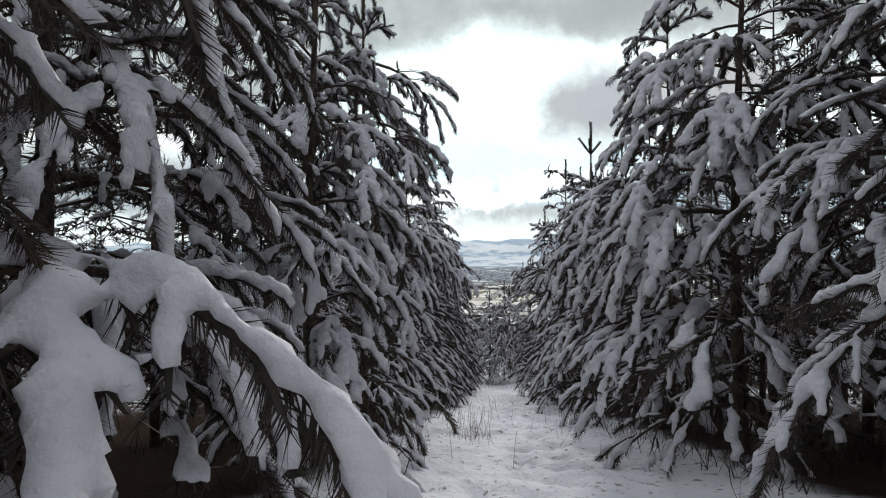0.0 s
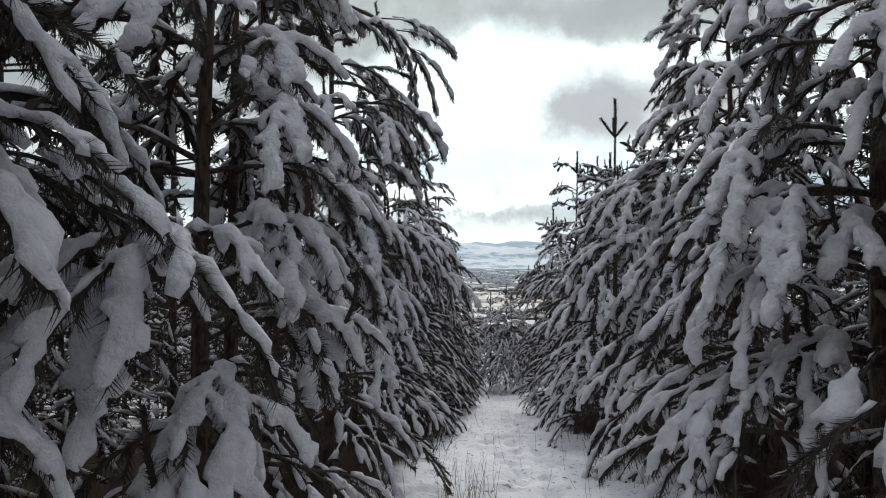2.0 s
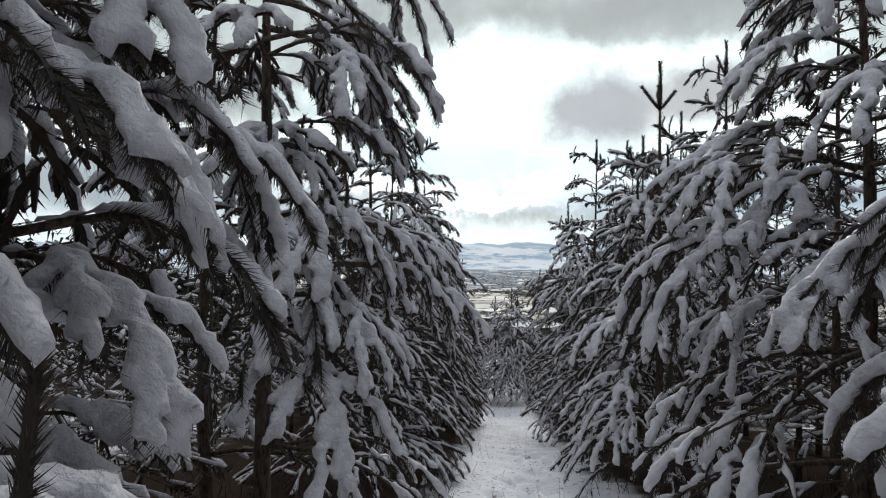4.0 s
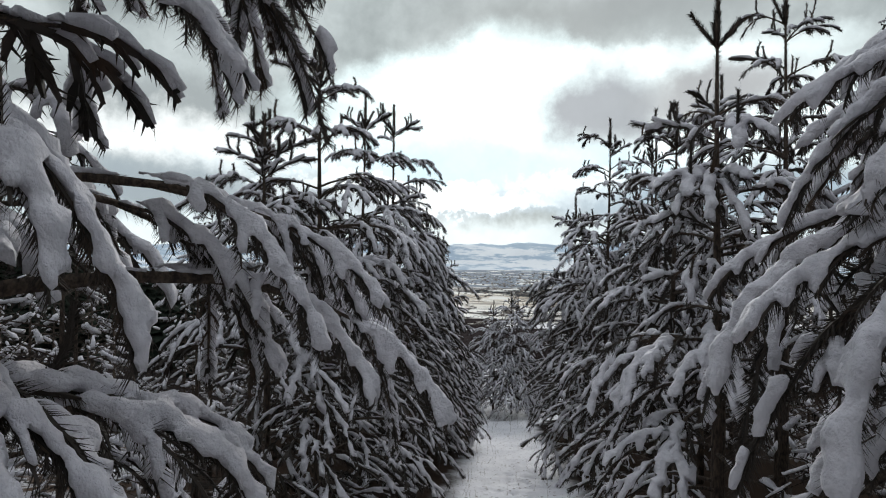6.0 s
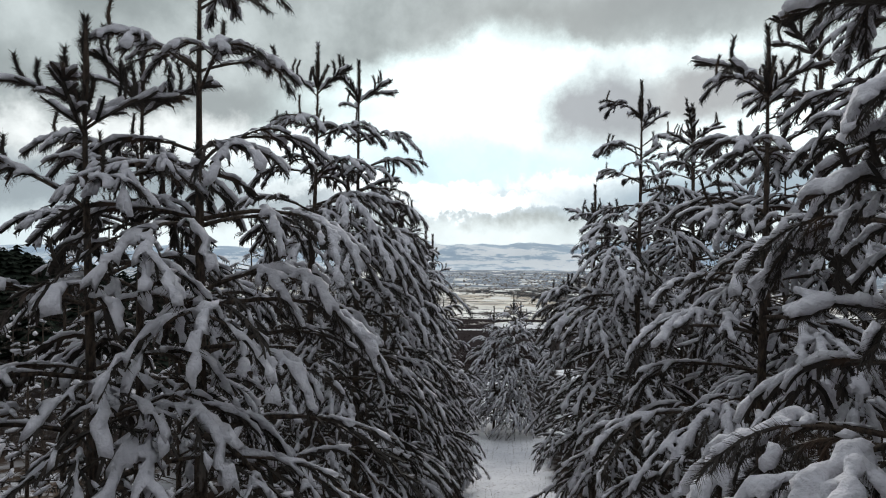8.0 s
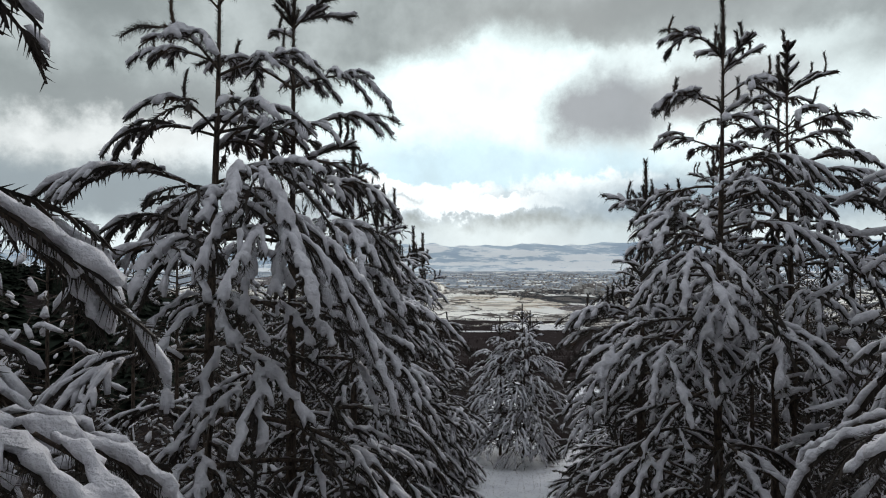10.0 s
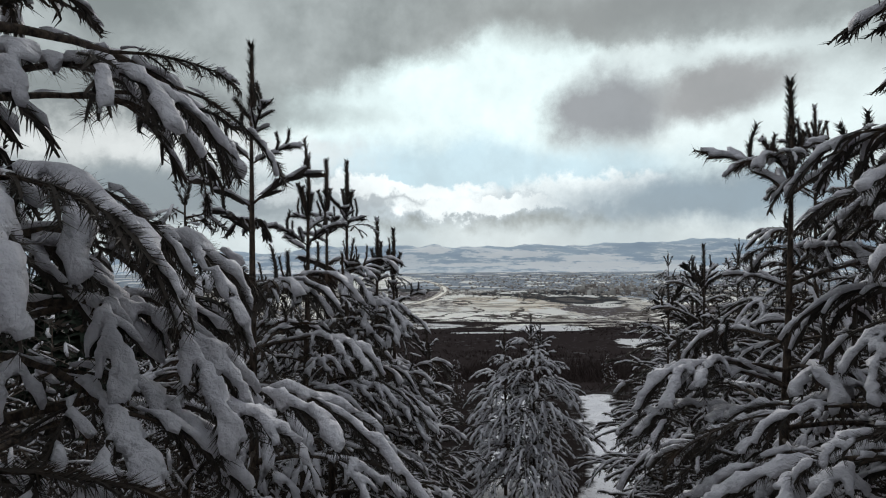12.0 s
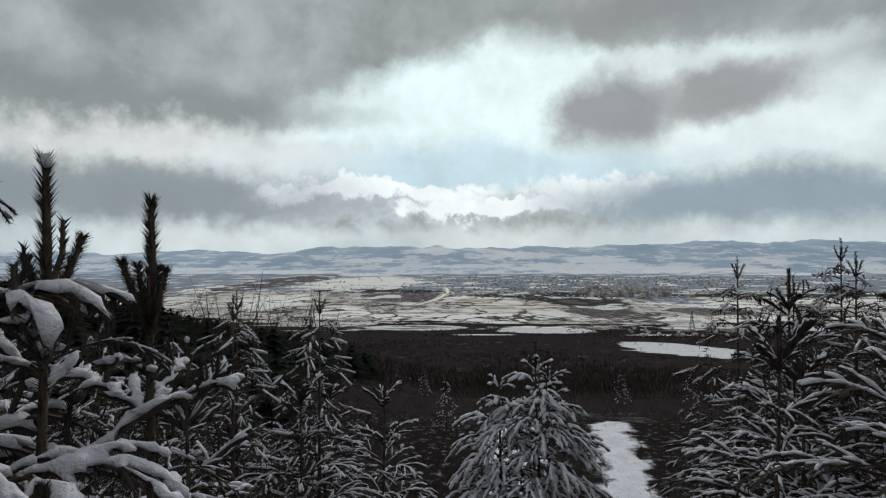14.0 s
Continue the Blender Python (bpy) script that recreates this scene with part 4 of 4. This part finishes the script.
for row in range(3):
    for k in range(20):
        for side in (-1, 1):
            y = -3.0 + 1.7 * k + rnd.uniform(-0.5, 0.5)
            x = way_x(y) + side * (3.2 + 1.6 * row) + rnd.uniform(-0.45, 0.45) + (0.7 if side > 0 else 0)
            if row > 1 and y < 20 or row > 2 and y < 9 or row > 1 and side > 0 and y < 16:
                continue
            if any(math.hypot(x - q[0], y - q[1]) < 1.0 for q in TREES):
                continue
            if side < 0:
                tip = (8.6 if y < 4 else 7.2 if y < 9 else 6.6 if y < 21 else 5.6) + rnd.uniform(-0.4, 0.4) - 0.15 * row
            else:
                tip = (9.2 if y < 9 else 8.3 if y < 19 else 6.3) + rnd.uniform(-0.5, 0.3)
            plant(rnd.choice(MIDS if y > 18 and row < 2 else BACKS), x, y, tip)
OUTER = [make_back_pine(970 + k, 6.6, 0.36, 0.55) for k in range(3)]
for row in range(4):
    for k in range(12):
        for side in (-1, 1):
            y = -4.0 + 2.6 * k + rnd.uniform(-0.8, 0.8)
            x = way_x(y) + side * (7.6 + 2.3 * row) + rnd.uniform(-0.8, 0.8)
            base = ground_z(x, y)
            plant(rnd.choice(OUTER), x, y, min(base + rnd.uniform(3.6, 5.2), 8.3 - 0.08 * y))
for b in BACKS + MIDS + OUTER:
    for o in (*b.children, b):
        bpy.data.objects.remove(o)

# ---- woods on the slope below, hedges and bare thickets ----
m, nt, p, co = material("bare_twigs", 0.9)
p.inputs["Specular IOR Level"].default_value = 0.0
nt.links.new(mixed(nt, noise_of(nt, co, 0.6, 3.0), (0.026, 0.020, 0.020), (0.085, 0.064, 0.060)), p.inputs["Base Color"])
TWIGS = m
m, nt, p, co = material("dark_conifers", 0.8)
p.inputs["Specular IOR Level"].default_value = 0.0
nt.links.new(mixed(nt, noise_of(nt, co, 1.5, 3.0), (0.012, 0.017, 0.012), (0.035, 0.042, 0.034)), p.inputs["Base Color"])
FIRS = m


def thicket(name, label, spots, mat, blades, girth, forks=0, spread=0.35):
    """Bare shrubs as one mesh: each a sheaf of upright, spreading twigs."""
    g = Geo()
    rnd = random.Random(len(name))
    for x, y, tall in spots:
        z = ground_z(x, y) - 0.1
        for k in range(blades):
            a = rnd.uniform(0, 6.28)
            b = Vector((x + rnd.uniform(-1, 1) * tall * 0.6, y + rnd.uniform(-1, 1) * tall * 0.6, z))
            t = b + Vector((math.cos(a) * tall * spread, math.sin(a) * tall * spread, tall * rnd.uniform(0.45, 1.1)))
            w = Vector((math.sin(a + 1), math.cos(a + 2), 0)).normalized() * girth * tall * rnd.uniform(0.6, 1.4)
            i = len(g.v)
            mid = b.lerp(t, 0.5) + Vector((rnd.uniform(-1, 1), rnd.uniform(-1, 1), 0)) * 0.1 * tall
            g.v += [b - w * 0.6, b + w * 0.6, mid + w, mid - w, t]
            g.f += [(i, i + 1, i + 2, i + 3), (i + 3, i + 2, i + 4)]
            for q in range(forks):
                s_ = b.lerp(mid, rnd.uniform(0.5, 1.0))
                e = s_ + Vector((rnd.uniform(-1, 1), rnd.uniform(-1, 1), rnd.uniform(0.2, 1.0))) * 0.35 * tall
                j = len(g.v)
                g.v += [s_ - w * 0.7, s_ + w * 0.7, e]
                g.f.append((j, j + 1, j + 2))
    tagged(new(name, mesh_of(name, g.v, g.f, [mat], False)), label, "shrubs", kind="stuff")


def lane_fork(x, y):
    """The trodden lane beyond the fork, left free of shrubs."""
    return abs(x - min(0.62 * y - 14.36, 0.14 + 0.184 * y)) < 1.25 and y < 47.5


rnd = random.Random(12)
spots = []
for k in range(2300):
    y = 26 + 120 * rnd.random() ** 1.5
    x = y * rnd.uniform(-0.75, 0.75)
    if not lane_fork(x, y) and not (y < 32 and -1.4 < x - way_x(y) + 1.0 < 4.8):
        spots.append((x, y, rnd.uniform(0.4, 0.9) if y < 60 else rnd.uniform(0.8, 1.8)))
for k in range(2400):
    y = rnd.uniform(29.5, 70)
    x = y * rnd.uniform(-0.5, 0.6)
    if not lane_fork(x, y) and not (y < 32 and 0.5 < x < 2.6):
        spots.append((x, y, rnd.uniform(0.25, 0.8)))
thicket("thicket", "dense bare brown shrubs on the slope below the pines", spots, TWIGS, 8, 0.010, 2, 0.6)
spots = []
for k in range(9500):
    y = 95 + 900 * rnd.random() ** 1.2
    x = y * rnd.uniform(-0.85, 0.85)
    thick = noise.noise(Vector((x * 0.013, y * 0.010, 5)))
    ragged = 1.0 + 0.7 * noise.noise(Vector((x * 0.05, y * 0.03, 8)))
    open_ = any(math.hypot((x - q[0]) / q[2], (y - q[1]) / q[3]) < ragged for q in CLEARINGS)
    if not open_ and thick > -0.12 - 0.3 * (y < 420) + 0.22 * (y > 640) + 0.1 * (y > 820):
        spots.append((x, y, rnd.uniform(1.2, 2.6) + 2.2 * max(0, thick)))
thicket("far_woods", "dark leafless woods on the lower slope", spots, TWIGS, 8, 0.035)
spots = []
for k in range(95):
    y = 640 + 1500 * rnd.random() ** 1.6
    x = y * rnd.uniform(-0.8, 0.8)
    a = rnd.choice((0.1, 0.25, 0.35, 2.8)) + rnd.uniform(-0.1, 0.1)
    for q in range(rnd.randrange(20, 90)):
        spots.append((x + q * 2.6 * math.cos(a) + rnd.uniform(-3, 3), y + q * 2.6 * math.sin(a) + rnd.gauss(0, 7), rnd.uniform(0.6, 2.0)))
thicket("hedges", "dark hedges and copses between snowy fields", spots, TWIGS, 3, 0.35)


def block(g, x, y, w, d, h, a, roof):
    """A plain far building: walls and a pitched or flat roof."""
    z = ground_z(x, y) - 0.5
    c, s_ = math.cos(a), math.sin(a)
    i = len(g.v)
    for zz in (z, z + h):
        for u, v in ((-w, -d), (w, -d), (w, d), (-w, d)):
            g.v.append((x + (u * c - v * s_) / 2, y + (u * s_ + v * c) / 2, zz))
    g.f += [(i + k, i + (k + 1) % 4, i + 4 + (k + 1) % 4, i + 4 + k) for k in range(4)]
    if roof:
        g.v += [(x - w * c / 2, y - w * s_ / 2, z + h + roof), (x + w * c / 2, y + w * s_ / 2, z + h + roof)]
        g.f += [(i + 4, i + 5, i + 9, i + 8), (i + 6, i + 7, i + 8, i + 9), (i + 5, i + 6, i + 9), (i + 7, i + 4, i + 8)]
    else:
        g.f.append((i + 4, i + 5, i + 6, i + 7))


m, nt, p, co = material("far_walls", 0.8)
info = nt.nodes.new("ShaderNodeNewGeometry").outputs["Random Per Island"]
nt.links.new(mixed(nt, info, (0.24, 0.20, 0.18), (0.62, 0.60, 0.58)), p.inputs["Base Color"])
WALLS = m
g = Geo()
rnd = random.Random(64)
for k in range(1300):
    y = rnd.uniform(1500, 3000)
    x = y * rnd.gauss(0.26, 0.2)
    tower = k > 1210
    if tower:
        y = rnd.uniform(1560, 1900)
        x = y * rnd.uniform(0.20, 0.36)
    block(g, x, y, rnd.uniform(10, 16) if tower else rnd.uniform(4, 8), rnd.uniform(4, 7), rnd.uniform(7, 14) if tower else rnd.uniform(2.2, 4), rnd.choice((0.3, 1.87)), 0 if tower else 1.5)
tagged(new("far_town", mesh_of("far_town", g.v, g.f, [WALLS], False)), "pale blocks and houses of a town across the valley", "town", kind="stuff")
g = Geo()
for k in range(46):
    y = rnd.uniform(680, 900)
    block(g, y * rnd.gauss(0.36, 0.07), y, rnd.uniform(3, 5.5), rnd.uniform(2.5, 4), rnd.uniform(1.6, 2.6), rnd.uniform(0, 3), 1.3)
tagged(new("far_village", mesh_of("far_village", g.v, g.f, [WALLS], False)), "small houses with snowy roofs at the foot of the slope", "village", kind="stuff")


def make_pylon(x, y, tall):
    """A lattice tower of a power line."""
    g, arms = Geo(), Geo()
    base, z = tall * 0.13, ground_z(x, y) - 0.5

    def corner(q, u):
        r = base * (1 - 0.85 * min(u / 0.75, 1))
        return Vector((x + (r if q in (1, 2) else -r), y + (r if q > 1 else -r), z + tall * u))

    for q in range(4):
        g.tube([corner(q, 0), corner(q, 0.75), corner(q, 1)], [0.28, 0.2, 0.14], 4)
        for k in range(7):
            g.tube([corner(q, k / 7), corner((q + 1) % 4, (k + 1) / 7)], [0.13, 0.13], 3)
            g.tube([corner((q + 1) % 4, k / 7), corner(q, (k + 1) / 7)], [0.13, 0.13], 3)
    for u, w in ((0.72, 0.16), (0.84, 0.13), (0.95, 0.09)):
        arms.tube([Vector((x - tall * w, y, z + tall * u)), Vector((x, y, z + tall * (u + 0.015))), Vector((x + tall * w, y, z + tall * u))], [0.1, 0.25, 0.1], 4)
    tower = new("power_pylon")
    tower.location = (0, 0, 0)
    tagged(tower, "grey steel lattice power pylon standing in the valley", "pylon")
    m, nt, p, co = material("pylon_steel", 0.6)
    nt.links.new(mixed(nt, noise_of(nt, co, 0.5), (0.05, 0.05, 0.055), (0.10, 0.10, 0.11)), p.inputs["Base Color"])
    part("frame", mesh_of("frame", g.v, g.f, [m], False), tower)
    part("cross_arm", mesh_of("cross_arm", arms.v, arms.f, [m], False), tower)


make_pylon(322, 820, 27)


def make_road():
    """The pale road that bends across the valley floor."""
    pts = [(-95, 1290), (-60, 1420), (-42, 1560), (-30, 1750), (-36, 1950), (-70, 2200), (-140, 2500)]
    v, f = [], []
    n = 60
    for k in range(n + 1):
        u = k / n * (len(pts) - 1)
        i = min(int(u), len(pts) - 2)
        t = u - i
        t = t * t * (3 - 2 * t)
        x, y = pts[i][0] * (1 - t) + pts[i + 1][0] * t, pts[i][1] * (1 - t) + pts[i + 1][1] * t
        v += [(x + w, y, ground_z(x, y) + 0.4 + 0.3 * (abs(w) < 10)) for w in (-14, -5, 5, 14)]
        if k:
            b = 4 * k
            f += [(b - 4 + q, b - 3 + q, b + 1 + q, b + q) for q in range(3)]
    m, nt, p, co = material("far_road", 0.8)
    nt.links.new(mixed(nt, noise_of(nt, co, 0.05), (0.80, 0.76, 0.68), (0.92, 0.88, 0.80)), p.inputs["Base Color"])
    verge, nt, p, co = material("far_verge", 0.9)
    nt.links.new(mixed(nt, ramped(nt, noise_of(nt, co, 0.05, 4.0), 0.4, 0.6), (0.22, 0.19, 0.16), (0.60, 0.55, 0.48)), p.inputs["Base Color"])
    tagged(new("road", mesh_of("road", v, f, [m, verge], True, [1, 0, 1] * n)), "pale road winding over the valley floor", "road", kind="structure")


make_road()


def fir_wood():
    """Dark conifers on the rise, joined: tiers of ragged drooping blades round each stem."""
    g = Geo()
    rnd = random.Random(5)
    for k in range(760):
        y = 34 + 70 * rnd.random()
        x = -y * rnd.uniform(0.06, 0.85) - 3.0
        tall = rnd.uniform(1.9, 3.4)
        z = ground_z(x, y) - 0.1
        for t in range(9):
            h = tall * (0.12 + 0.82 * t / 9)
            r = 0.50 * tall * (1 - (t / 9.4) ** 4.0) * rnd.uniform(0.65, 1.2)
            for q in range(7):
                a = q * 0.9 + t + rnd.uniform(-0.3, 0.3)
                i = len(g.v)
                c, s_ = math.cos(a), math.sin(a)
                g.v += [(x - s_ * r * 0.3, y + c * r * 0.3, z + h), (x + s_ * r * 0.3, y - c * r * 0.3, z + h), (x + c * r, y + s_ * r, z + h - 0.25 * r), (x, y, z + h + tall * 0.06)]
                g.f += [(i, i + 1, i + 2), (i, i + 3, i + 1)]
    tagged(new("conifer_wood", mesh_of("conifer_wood", g.v, g.f, [FIRS], False)), "dark conifer wood on the rise beside the valley", "trees", kind="stuff")


fir_wood()
rnd = random.Random(14)
spots = []
while len(spots) < 420:
    y = rnd.uniform(1.5, 13.0)
    x = way_x(y) + 0.2 + rnd.choice((-1, 1, 1)) * rnd.uniform(1.25, 3.6)
    spots.append((x, y, rnd.uniform(0.25, 0.75)))
thicket("undergrowth", "brown dead twigs and brush under the pines", spots, TWIGS, 12, 0.007, 2)
rnd = random.Random(33)
thicket("bare_trees", "thin leafless trees standing above the dark wood", [(-rnd.uniform(8.0, 15.0), rnd.uniform(52, 62), rnd.uniform(5.0, 6.5)) for k in range(14)], TWIGS, 9, 0.004, 5)


def dry_grass():
    """Thin dry stalks along the trodden lane."""
    g = Geo()
    rnd = random.Random(8)
    for k in range(260):
        y = rnd.uniform(4.5, 30.0)
        x = way_x(y) + 0.2 + rnd.choice((-1, 1)) * abs(rnd.gauss(0.75, 0.35))
        if rnd.random() < 0.25:
            y, x = 6.6 + rnd.gauss(0, 0.5), 0.30 + rnd.gauss(0, 0.12)
        z = ground_z(x, y) + 0.02
        tall = rnd.uniform(0.12, 0.42)
        t = Vector((x + rnd.gauss(0, 0.06), y + rnd.gauss(0, 0.06), z + tall))
        b = Vector((x, y, z))
        g.tube([b, b.lerp(t, 0.6) + Vector((rnd.gauss(0, 0.01), 0, 0)), t], [0.0018, 0.0014, 0.0008], 3, caps=False)
    m, nt, p, co = material("dry_stalks", 0.9)
    nt.links.new(mixed(nt, noise_of(nt, co, 3.0), (0.10, 0.07, 0.045), (0.26, 0.20, 0.13)), p.inputs["Base Color"])
    tagged(new("dry_grass", mesh_of("dry_grass", g.v, g.f, [m])), "thin dry grass stalks poking from the snow", "grass", kind="stuff")


dry_grass()
